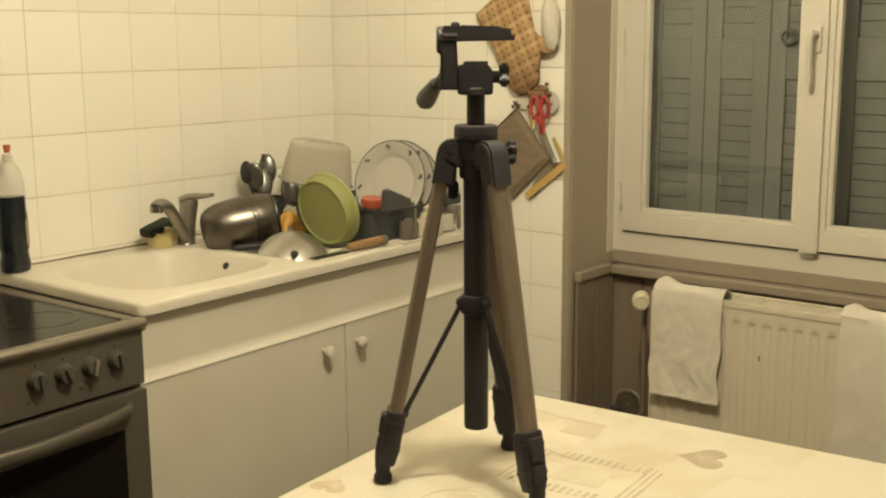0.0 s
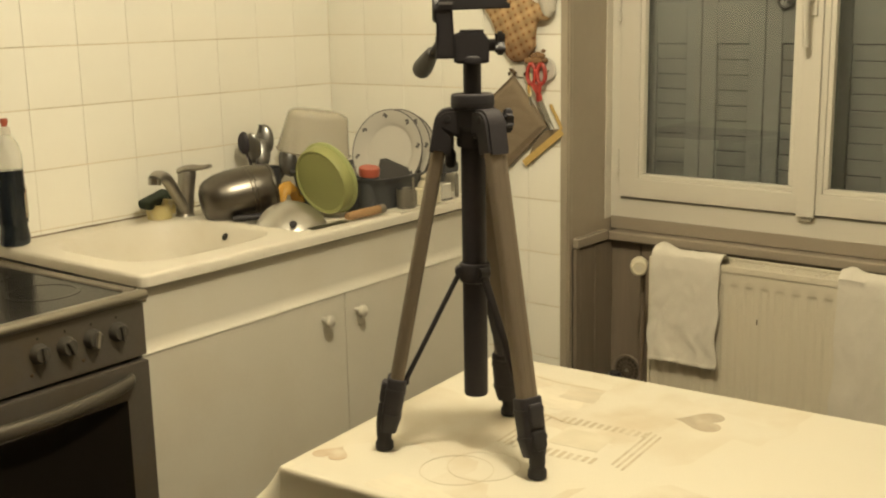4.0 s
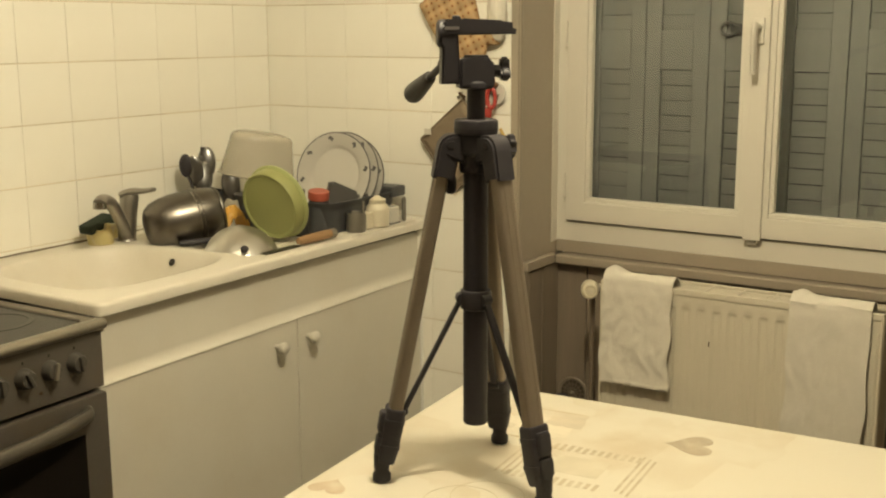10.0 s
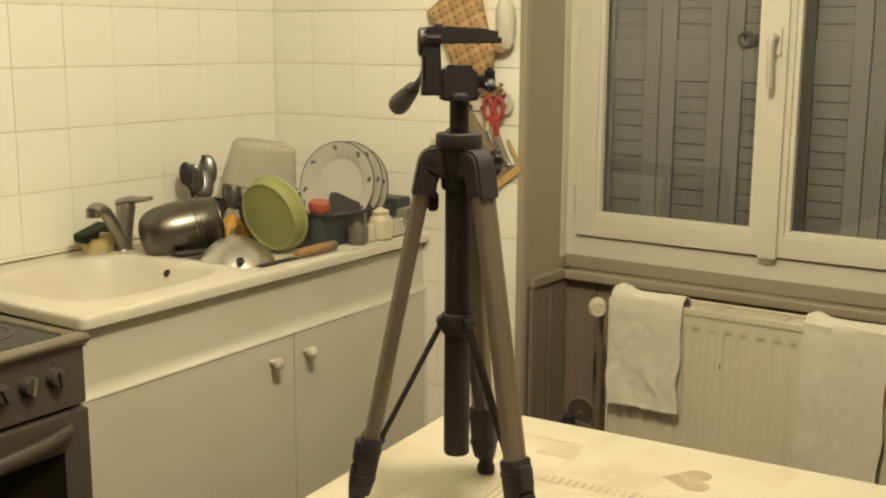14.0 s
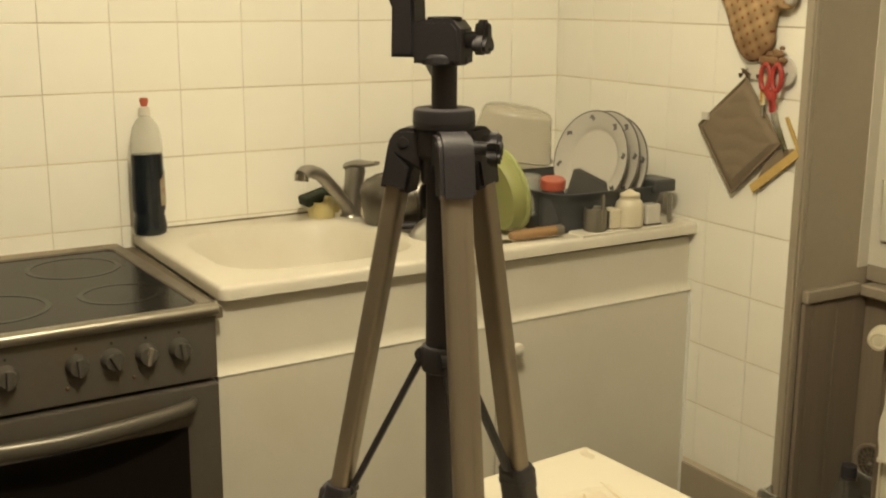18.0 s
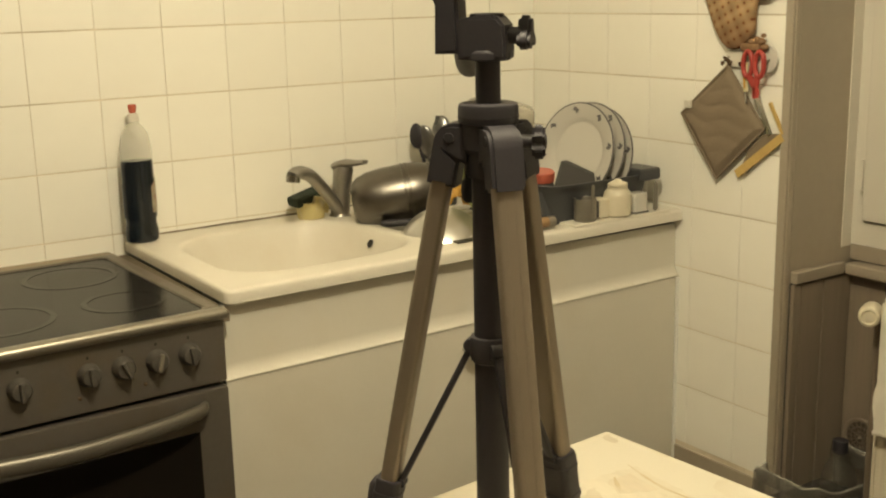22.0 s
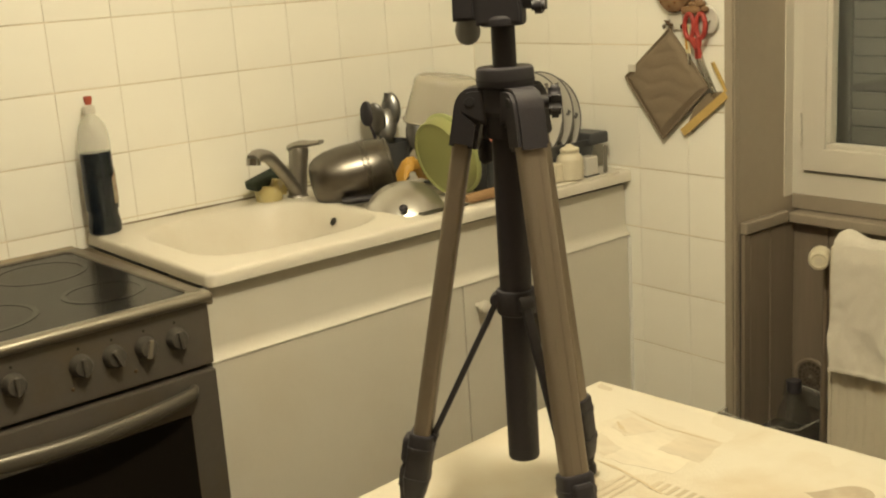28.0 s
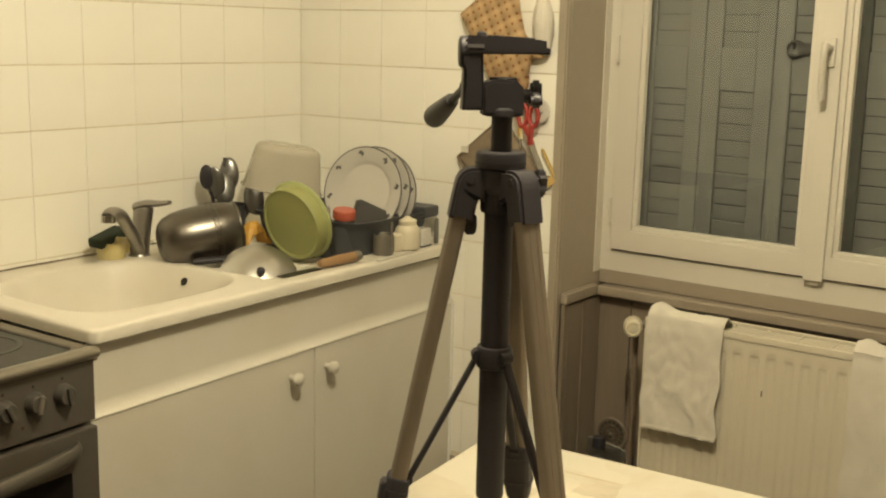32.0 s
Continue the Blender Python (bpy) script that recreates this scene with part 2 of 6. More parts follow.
M["print_grey"] = mat("pale_grey_print", (0.16, 0.15, 0.15), 0.5, var=0.4, scale=120)
M["vent_dark"] = mat("vent_shadow", (0.085, 0.068, 0.050), 0.7, var=0.3, scale=40)
M["carved"] = mat("carved_brown_wood", (0.185, 0.105, 0.050), 0.6, var=0.3, scale=60, fine=0.1)
M["pipe"] = mat("painted_pipe", (0.16, 0.125, 0.09), 0.5)


def cloth_material():
    """Cream oilcloth with faded patchwork squares in beige."""
    m, nt, b = nodes_of("cream_oilcloth")
    L = nt.links.new
    tc = nt.nodes.new("ShaderNodeTexCoord")
    mp = nt.nodes.new("ShaderNodeMapping")
    mp.inputs["Scale"].default_value, mp.inputs["Rotation"].default_value = (4.6, 6.4, 1.0), (0, 0, 0.097)
    L(tc.outputs["Object"], mp.inputs[0])
    vo = nt.nodes.new("ShaderNodeTexVoronoi")
    vo.distance, vo.inputs["Scale"].default_value, vo.inputs["Randomness"].default_value = "CHEBYCHEV", 1.0, 0.55
    L(mp.outputs[0], vo.inputs["Vector"])
    sp = nt.nodes.new("ShaderNodeSeparateColor")
    L(vo.outputs["Color"], sp.inputs[0])
    rp = nt.nodes.new("ShaderNodeValToRGB")
    rp.color_ramp.elements[0].position, rp.color_ramp.elements[0].color = 0.62, (0.590, 0.548, 0.445, 1)
    rp.color_ramp.elements[1].position, rp.color_ramp.elements[1].color = 0.95, (0.508, 0.439, 0.323, 1)
    L(sp.outputs[0], rp.inputs[0])
    n = nt.nodes.new("ShaderNodeTexNoise")
    n.inputs["Scale"].default_value, n.inputs["Detail"].default_value = 11, 7
    L(tc.outputs["Object"], n.inputs["Vector"])
    r2 = nt.nodes.new("ShaderNodeValToRGB")
    r2.color_ramp.elements[0].position, r2.color_ramp.elements[1].position = 0.36, 0.66
    L(n.outputs[0], r2.inputs[0])
    mx = nt.nodes.new("ShaderNodeMixRGB")
    mx.inputs[1].default_value = (0.590, 0.552, 0.454, 1)
    L(r2.outputs[0], mx.inputs[0])
    L(rp.outputs[0], mx.inputs[2])
    L(mx.outputs[0], b.inputs["Base Color"])
    b.inputs["Roughness"].default_value = 0.42
    n2 = nt.nodes.new("ShaderNodeTexNoise")
    n2.inputs["Scale"].default_value = 380
    L(tc.outputs["Object"], n2.inputs["Vector"])
    bp = nt.nodes.new("ShaderNodeBump")
    bp.inputs["Distance"].default_value = 0.0004
    L(n2.outputs[0], bp.inputs["Height"])
    L(bp.outputs[0], b.inputs["Normal"])
    return m


def mitt_material():
    """Woven straw-coloured cotton with rows of small dark red dots and a scorched tip."""
    m, nt, b = nodes_of("dotted_oven_cotton")
    L = nt.links.new
    tc = nt.nodes.new("ShaderNodeTexCoord")
    mp = nt.nodes.new("ShaderNodeMapping")
    mp.inputs["Scale"].default_value, mp.inputs["Rotation"].default_value = (0.001, 52, 52), (0.45, 0, 0)
    L(tc.outputs["Object"], mp.inputs[0])
    vo = nt.nodes.new("ShaderNodeTexVoronoi")
    vo.inputs["Scale"].default_value, vo.inputs["Randomness"].default_value = 1.0, 0.06
    L(mp.outputs[0], vo.inputs["Vector"])
    rp = nt.nodes.new("ShaderNodeValToRGB")
    rp.color_ramp.elements[0].position, rp.color_ramp.elements[0].color = 0.10, (0.20, 0.08, 0.035, 1)
    rp.color_ramp.elements[1].position, rp.color_ramp.elements[1].color = 0.20, (0.42, 0.275, 0.14, 1)
    e = rp.color_ramp.elements.new(0.6)
    e.color = (0.47, 0.335, 0.19, 1)
    L(vo.outputs["Distance"], rp.inputs[0])
    wv = []
    for ax in ("Y", "Z"):
        w = nt.nodes.new("ShaderNodeTexWave")
        w.bands_direction = ax
        w.inputs["Scale"].default_value, w.inputs["Distortion"].default_value = 0.159, 0.0
        L(mp.outputs[0], w.inputs["Vector"])
        wv.append(w)
    chk = nt.nodes.new("ShaderNodeMath")
    chk.operation = "ADD"
    L(wv[0].outputs["Fac"], chk.inputs[0])
    L(wv[1].outputs["Fac"], chk.inputs[1])
    cr = nt.nodes.new("ShaderNodeMapRange")
    cr.inputs[1].default_value, cr.inputs[2].default_value, cr.inputs[3].default_value, cr.inputs[4].default_value = 0.0, 2.0, 0.72, 1.22
    L(chk.outputs[0], cr.inputs[0])
    hv_ = nt.nodes.new("ShaderNodeHueSaturation")
    L(rp.outputs[0], hv_.inputs["Color"])
    L(cr.outputs[0], hv_.inputs["Value"])
    n = nt.nodes.new("ShaderNodeTexNoise")
    n.inputs["Scale"].default_value = 9
    L(tc.outputs["Object"], n.inputs["Vector"])
    sx = nt.nodes.new("ShaderNodeSeparateXYZ")
    L(tc.outputs["Object"], sx.inputs[0])
    mm = nt.nodes.new("ShaderNodeMapRange")
    mm.inputs[1].default_value, mm.inputs[2].default_value, mm.inputs[3].default_value, mm.inputs[4].default_value = 1.27, 1.40, 1.35, 0.0
    L(sx.outputs[2], mm.inputs[0])
    ml = nt.nodes.new("ShaderNodeMath")
    ml.operation = "MULTIPLY"
    L(mm.outputs[0], ml.inputs[0])
    L(n.outputs[0], ml.inputs[1])
    mx = nt.nodes.new("ShaderNodeMixRGB")
    mx.inputs[2].default_value = (0.09, 0.03, 0.015, 1)
    L(ml.outputs[0], mx.inputs[0])
    L(hv_.outputs[0], mx.inputs[1])
    L(mx.outputs[0], b.inputs["Base Color"])
    b.inputs["Roughness"].default_value, b.inputs["Specular IOR Level"].default_value = 0.95, 0.1
    return m


M["cloth"], M["mitt"] = cloth_material(), mitt_material()


# ---- builders ----
ORIGIN = Vector((0, 0, 0))    # each area is laid out from its own origin


def area(x, y, z):
    ORIGIN[:] = (x, y, z)


def weigh(me, angle):
    """Corner normals weighted by face area, so that broad faces stay flat beside rounded edges."""
    if len(me.polygons) > 900:
        return
    c = math.cos(radians(angle))
    near = {}
    for p in me.polygons:
        for v in p.vertices:
            near.setdefault(v, []).append((p.normal.copy(), p.area))
    out = []
    for p in me.polygons:
        for v in p.vertices:
            s = Vector((0, 0, 0))
            for n, w in near[v]:
                if n.dot(p.normal) > c:
                    s += n * w
            out.append(s.normalized() if s.length > 1e-9 else p.normal.copy())
    me.normals_split_custom_set(out)


def finish(name, bm, material, parent=None, label="", smooth=35):
    bm.transform(Matrix.Translation(ORIGIN))
    bmesh.ops.recalc_face_normals(bm, faces=bm.faces)
    me = bpy.data.meshes.new(name)
    bm.to_mesh(me)
    bm.free()
    me.materials.append(material)
    if smooth:
        me.shade_smooth()
        me.set_sharp_from_angle(angle=radians(smooth))
        weigh(me, smooth)
    ob = new(name, me)
    if parent:
        ob.parent = parent
        if parent.type == "EMPTY":
            ob.matrix_parent_inverse = Matrix.Translation(parent.location).inverted()
    if label:
        ob["label"] = label
    return ob


part = finish


def thing(name, at, label, category, group="", kind=""):
    ob = new(name)
    ob.location, ob.empty_display_size = Vector(at) + ORIGIN, 0.05
    return tagged(ob, label, category, group, kind)


def lump(bm, other):
    """Adds another bmesh to bm."""
    me = bpy.data.meshes.new("lump")
    other.to_mesh(me)
    other.free()
    bm.from_mesh(me)
    bpy.data.meshes.remove(me)
    return bm


def box(lo, hi, bevel=0.003, seg=2, bm=None):
    b = bmesh.new()
    bmesh.ops.create_cube(b, size=1)
    lo, hi = Vector(lo), Vector(hi)
    for v in b.verts:
        v.co = Vector(((lo[i] + hi[i]) / 2 + v.co[i] * (hi[i] - lo[i])) for i in range(3))
    if bevel:
        bmesh.ops.bevel(b, geom=list(b.edges), offset=min(bevel, 0.45 * min(hi[i] - lo[i] for i in range(3))), segments=seg, affect="EDGES", profile=0.6)
    return lump(bm, b) if bm else b


def turned(profile, seg=40, m=None, bm=None, caps=True):
    """A body turned round the z axis from rows of radius and height."""
    b = bmesh.new()
    rings = []
    for r, z in profile:
        rings.append([b.verts.new((r * math.cos(2 * math.pi * k / seg), r * math.sin(2 * math.pi * k / seg), z)) for k in range(seg)])
    for a, c in zip(rings, rings[1:]):
        for k in range(seg):
            b.faces.new((a[k], a[(k + 1) % seg], c[(k + 1) % seg], c[k]))
    if caps:
        b.faces.new(rings[0][::-1])
        b.faces.new(rings[-1])
    if m:
        b.transform(m)
    return lump(bm, b) if bm else b


def aim(p, d):
    """A pose at p whose z axis points along d."""
    return Matrix.Translation(p) @ Vector(d).to_track_quat("Z", "Y").to_matrix().to_4x4()


def rod(p0, p1, r0, r1=None, seg=20, bm=None, round_=0.0):
    r1 = r0 if r1 is None else r1
    p0, p1 = Vector(p0), Vector(p1)
    h = (p1 - p0).length
    prof = [(r0, 0), (r1, h)]
    if round_:
        prof = [(max(r0 - round_, 1e-4), 0), (r0 - round_ * 0.3, round_ * 0.3), (r0, round_), (r1, h - round_), (r1 - round_ * 0.3, h - round_ * 0.3), (max(r1 - round_, 1e-4), h)]
    return turned(prof, seg, aim(p0, p1 - p0), bm)


def sweep(points, section, bm=None, closed=False, scales=None, up=(0, 0, 1)):
    """A closed section (rows of side, up) carried along a line of points."""
    b = bmesh.new()
    pts = [Vector(p) for p in points]
    rings = []
    for i, p in enumerate(pts):
        t = (pts[min(i + 1, len(pts) - 1)] - pts[max(i - 1, 0)]).normalized()
        side = t.cross(Vector(up))
        side = side.normalized() if side.length > 1e-4 else Vector((1, 0, 0))
        top = side.cross(t).normalized()
        s = scales[i] if scales else 1
        rings.append([b.verts.new(p + side * (x * s) + top * (y * s)) for x, y in section])
    n = len(section)
    for a, c in zip(rings, rings[1:]):
        for k in range(n):
            b.faces.new((a[k], a[(k + 1) % n], c[(k + 1) % n], c[k]))
    b.faces.new(rings[0][::-1])
    b.faces.new(rings[-1])
    return lump(bm, b) if bm else b


def ring(r, n=12, ry=None):
    return [(r * math.cos(2 * math.pi * k / n), (ry or r) * math.sin(2 * math.pi * k / n)) for k in range(n)]


def smooth_line(points, n=8):
    """A Catmull-Rom line through the points."""
    p = [Vector(q) for q in points]
    p = [2 * p[0] - p[1]] + p + [2 * p[-1] - p[-2]]
    out = []
    for i in range(1, len(p) - 2):
        for k in range(n):
            t = k / n
            out.append(0.5 * (2 * p[i] + (p[i + 1] - p[i - 1]) * t + (2 * p[i - 1] - 5 * p[i] + 4 * p[i + 1] - p[i + 2]) * t * t + (3 * p[i] - p[i - 1] - 3 * p[i + 1] + p[i + 2]) * t ** 3))
    return out + [p[-2]]


def sheet(nu, nv, f, thick=0.0, bm=None):
    """A grid surface f(u, v), with u and v from 0 to 1, given thickness along its normals."""
    b = bmesh.new()
    g = [[b.verts.new(f(i / nu, j / nv)) for j in range(nv + 1)] for i in range(nu + 1)]
    for i in range(nu):
        for j in range(nv):
            b.faces.new((g[i][j], g[i + 1][j], g[i + 1][j + 1], g[i][j + 1]))
    if thick:
        bmesh.ops.recalc_face_normals(b, faces=b.faces)
        bmesh.ops.solidify(b, geom=list(b.faces), thickness=thick)
    return lump(bm, b) if bm else b


def prism(outline, m, thick, bevel=0.0, bm=None):
    """A flat outline (x, y) given thickness along z, set at the pose m."""
    b = bmesh.new()
    f = b.faces.new([b.verts.new((x, y, 0)) for x, y in outline])
    r = bmesh.ops.extrude_face_region(b, geom=[f])
    bmesh.ops.translate(b, vec=(0, 0, thick), verts=[v for v in r["geom"] if isinstance(v, bmesh.types.BMVert)])
    if bevel:
        bmesh.ops.recalc_face_normals(b, faces=b.faces)
        bmesh.ops.bevel(b, geom=[e for e in b.edges if abs(e.verts[0].co.z - e.verts[1].co.z) < 1e-6], offset=bevel, segments=2, affect="EDGES")
    b.transform(m)
    return lump(bm, b) if bm else b


# ---- the room ----
TILE, ROW0, CEIL = 0.15, 0.899, 2.5
NICHE_L, NICHE_R, DEPTH = -0.905, -2.06, 0.216


def setting(name, bm, material, label, category, smooth=30):
    return tagged(finish(name, bm, material, None, "", smooth), label, category, "", "structure")


setting("floor", box((-3.9, -3.9, -0.1), (0.5, 0.1, 0.0), 0), M["floor"], "dark brown kitchen floor out of view, toned down to bounce less light", "floor")
setting("ceiling", box((-3.9, -3.9, CEIL), (0.5, 0.1, CEIL + 0.1), 0), M["plaster"], "plain cream painted ceiling", "ceiling")
wall_sink = setting("wall_north", box((-3.9, 0.0022, 0.0), (0.1, 0.15, CEIL), 0), M["grout"], "wall behind the sink covered with square cream tiles", "wall")
wall_end = setting("wall_east", box((0.0022, -0.869, 0.0), (0.42, 0.004, CEIL), 0), M["grout"], "short end wall with square cream glazed tiles", "wall")
setting("wall_east_far", box((0.0, -3.9, 0.0), (0.42, NICHE_R, CEIL), 0), M["plaster"], "plain painted wall past the window", "wall")
setting("wall_east_top", box((0.0, NICHE_R, 2.12), (0.42, NICHE_L, CEIL), 0), M["plaster"], "painted wall over the window", "wall")
setting("wall_east_low", box((DEPTH + 0.012, NICHE_R, 0.0), (0.42, NICHE_L - 0.0, 0.80), 0), M["plaster"], "thin wall under the window", "wall")
# two walls out of view, added to close the room and damp its bounce
setting("wall_south", box((-3.9, -3.9, 0.0), (0.42, -3.75, CEIL), 0), M["damping_wall"], "plain dark wall out of view, added to damp bounce light", "wall")
setting("wall_west", box((-3.9, -3.75, 0.0), (-3.75, 0.004, CEIL), 0), M["damping_wall"], "plain dark wall out of view, added to damp bounce light", "wall")
area(0, 0.015, -0.005)
# the window's reveals, in taupe paint, and the casing at the edge of the tiles
setting("trim_reveal", box((0.004, NICHE_L, 0.0), (0.40, -0.885, 2.12), 0.0), M["taupe"], "taupe painted window reveal", "trim")
setting("trim_reveal_far", box((0.004, NICHE_R, 0.0), (0.40, NICHE_R + 0.01, 2.12), 0.0), M["taupe"], "taupe painted window reveal", "trim")
bm = box((-0.012, -0.906, 0.0), (0.0035, -0.876, 2.14), 0.004)
box((-0.019, -0.903, 0.0), (-0.010, -0.893, 2.14), 0.003, bm=bm)
setting("trim_casing", bm, M["taupe"], "taupe painted wooden casing strip with a bead", "trim")
setting("baseboard", box((-0.0045, -0.876, 0.0), (0.003, -0.0, 0.292), 0.001), M["taupe"], "tall taupe painted baseboard panel", "baseboard")

# dark panelling under the window, board by board
backing = setting("wall_panelling", box((DEPTH - 0.002, NICHE_R + 0.011, 0.0), (DEPTH + 0.011, NICHE_L - 0.001, 0.775), 0), M["dark"], "dark grey-brown vertical board panelling", "wall panelling")
n_boards = 11
bw = (NICHE_L - NICHE_R - 0.014) / n_boards
for i in range(n_boards):
    y1 = NICHE_L - 0.002 - i * bw
    part("board", box((DEPTH - 0.013, y1 - bw + 0.003, 0.0), (DEPTH - 0.002, y1, 0.772), 0.003), M["panel_wood"], backing)
side = setting("wall_panelling_side", box((0.006, NICHE_L - 0.004, 0.0), (DEPTH - 0.014, NICHE_L - 0.0005, 0.775), 0), M["dark"], "dark grey-brown board panelling in the reveal", "wall panelling")
for x0, x1 in ((0.030, 0.105), (0.108, DEPTH - 0.015)):
    part("board", box((x0, NICHE_L - 0.014, 0.0), (x1, NICHE_L - 0.004, 0.772), 0.003), M["panel_wood"], side)
part("board", box((0.004, NICHE_L - 0.015, 0.0), (0.028, NICHE_L - 0.004, 0.775), 0.003), M["panel_wood"], side)
# the rail that runs round under the window
rail = setting("trim_rail", box((DEPTH - 0.045, NICHE_R + 0.012, 0.773), (DEPTH + 0.01, NICHE_L - 0.016, 0.800), 0.008, 3), M["sill"], "taupe gloss rail round the window niche", "rail")
part("rail_side", box((0.004, NICHE_L - 0.021, 0.776), (DEPTH - 0.046, NICHE_L - 0.001, 0.8045), 0.006, 3), M["sill"], rail)
setting("trim_apron", box((DEPTH - 0.008, NICHE_R + 0.012, 0.802), (DEPTH + 0.012, NICHE_L - 0.002, 0.838), 0.002), M["sill"], "taupe painted band under the window", "trim")

# ---- the window, with the closed shutters behind it ----
area(0, 0.021, -0.008)
WX = 0.197          # inner face of the sashes
window = thing("window_1", (WX, -1.48, 0.84), "white plastic double casement window, shut, night outside", "window", "", "structure")
Z0, Z1, YL, YR, YM = 0.838, 2.10, NICHE_L - 0.002, NICHE_R + 0.012, -1.484
fx0, fx1 = WX + 0.012, WX + 0.075
bm = box((fx0, YR, Z0), (fx1, YL, Z0 + 0.058), 0.004)
box((fx0, YR, Z1 - 0.05), (fx1, YL, Z1), 0.004, bm=bm)
box((fx0 + 0.0005, YL - 0.04, Z0 + 0.03), (fx1, YL, Z1 - 0.03), 0.004, bm=bm)
box((fx0 + 0.0005, YR, Z0 + 0.03), (fx1, YR + 0.04, Z1 - 0.03), 0.004, bm=bm)
part("window_frame", bm, M["upvc"], window)
part("cover_strip", box((WX - 0.020, YL - 0.006, Z0 - 0.002), (fx0 + 0.004, YL + 0.001, Z1), 0.002), M["upvc"], window, "white strip covering the joint to the reveal")


def sash(y_hinge, y_meet, glass_a, glass_b, name):
    """One casement: y_hinge and y_meet bound it, glass_a and glass_b bound the pane."""
    lo, hi = min(y_hinge, y_meet), max(y_hinge, y_meet)
    ga, gb = min(glass_a, glass_b), max(glass_a, glass_b)
    z0, z1, g0, g1 = 0.900, 2.055, 0.968, 1.985
    b = box((WX, lo, z0), (WX + 0.055, hi, g0 - 0.012), 0.006)
    box((WX, lo, g1 + 0.012), (WX + 0.055, hi, z1), 0.006, bm=b)
    box((WX, lo, g0 - 0.02), (WX + 0.055, ga - 0.012, g1 + 0.02), 0.006, bm=b)
    box((WX, gb + 0.012, g0 - 0.02), (WX + 0.055, hi, g1 + 0.02), 0.006, bm=b)
    s = part(name, b, M["upvc"], window)
    b = bmesh.new()
    for a, c, e, f in ((ga - 0.013, g0 - 0.013, gb + 0.013, g0), (ga - 0.013, g1, gb + 0.013, g1 + 0.013), (ga - 0.013, g0, ga, g1), (gb, g0, gb + 0.013, g1)):
        box((WX + 0.006, a, c), (WX + 0.03, e, f), 0.004, bm=b)
    part("glazing_bead", b, M["upvc"], s)
    pane = part("pane", box((WX + 0.026, ga - 0.004, g0 - 0.004), (WX + 0.030, gb + 0.004, g1 + 0.004), 0), M["pane"], s)
    pane.visible_shadow = False
    return s


left_sash = sash(-0.944, YM - 0.002, -1.016, -1.432, "sash")
right_sash = sash(-2.02, YM - 0.004, -1.955, -1.536, "sash")
part("astragal", box((WX - 0.012, YM - 0.026, 0.895), (WX - 0.001, YM + 0.022, 2.06), 0.005), M["upvc"], window)
part("drip_knob", box((WX - 0.002, YM - 0.015, 0.884), (WX + 0.011, YM + 0.013, 0.899), 0.004), M["upvc"], window)
for z in (0.975, 1.395, 1.93):
    b = rod((WX - 0.002, -0.942, z), (WX - 0.002, -0.942, z + 0.06), 0.0034, seg=12)
    rod((WX - 0.002, -0.942, z - 0.006), (WX - 0.002, -0.942, z + 0.001), 0.0044, seg=12, bm=b)
    part("hinge", b, M["upvc"], window)
bm = box((WX - 0.022, YM - 0.013, 1.396), (WX - 0.013, YM + 0.015, 1.461), 0.005)
rod((WX - 0.055, YM, 1.439), (WX - 0.02, YM, 1.439), 0.009, bm=bm)
sweep(smooth_line([(WX - 0.05, YM, 1.447), (WX - 0.058, YM, 1.426), (WX - 0.052, YM + 0.002, 1.381), (WX - 0.046, YM + 0.002, 1.323)]), ring(0.012, 12, 0.008), bm, scales=None, up=(0, 1, 0))
part("handle", bm, M["upvc"], window, "white lever handle pointing down")

# shutters: leaves with louvres between stiles, outside the glass
SX, LEAF = 0.366, 0.185


def shutter_leaf(y_mid, rails):
    s = thing("shutter", (SX, y_mid, 0.84), "closed grey wooden louvred shutter leaf outside the window", "shutter", "shutter leaves outside the window")
    h = LEAF / 2 - 0.001
    for sgn in (-1, 1):
        a, c = y_mid + sgn * h, y_mid + sgn * (h - 0.045)
        part("stile", box((SX, min(a, c), 0.83), (SX + 0.028, max(a, c), 2.12), 0.003), M["shutter"], s)
    for z0, z1 in rails:
        part("rail", box((SX + 0.001, y_mid - h + 0.045, z0), (SX + 0.027, y_mid + h - 0.045, z1), 0.002), M["shutter"], s)
    mesh = None
    for (a0, a1), (b0, b1) in zip(rails, rails[1:]):
        n = max(1, round((b0 - a1) / 0.042))
        for k in range(n):
            z = a1 + (k + 0.5) * (b0 - a1) / n
            if mesh is None:
                q = box((-0.013, -h + 0.046, -0.0206), (-0.008, h - 0.046, 0.0206), 0.0016, 1)
                mesh = bpy.data.meshes.new("slat")
                q.to_mesh(mesh)
                q.free()
                mesh.materials.append(M["shutter"])
            o = new("slat", mesh)
            o.parent, o.matrix_parent_inverse = s, Matrix.Translation(s.location).inverted()
            o.matrix_basis = Matrix.Translation(ORIGIN) @ pose(SX + 0.020, y_mid, z, 0, -7.5, 0)
    return s


for k in range(6):
    shutter_leaf(-1.012 - LEAF * k, ((0.83, 0.90), (1.322, 1.432), (2.06, 2.12)))
latch = thing("shutter_latch", (SX - 0.008, -1.335, 1.43), "dark iron ring latch on the shutters", "latch")
bm = sweep([(SX - 0.010, -1.335 + 0.021 * math.cos(a) - 0.010, 1.433 + 0.018 * math.sin(a)) for a in [2 * math.pi * k / 24 for k in range(25)]], ring(0.0038, 8), up=(1, 0, 0))
part("ring", bm, M["iron"], latch)
part("plate", box((SX - 0.012, -1.385, 1.419), (SX - 0.0005, -1.352, 1.447), 0.003), M["iron"], latch)
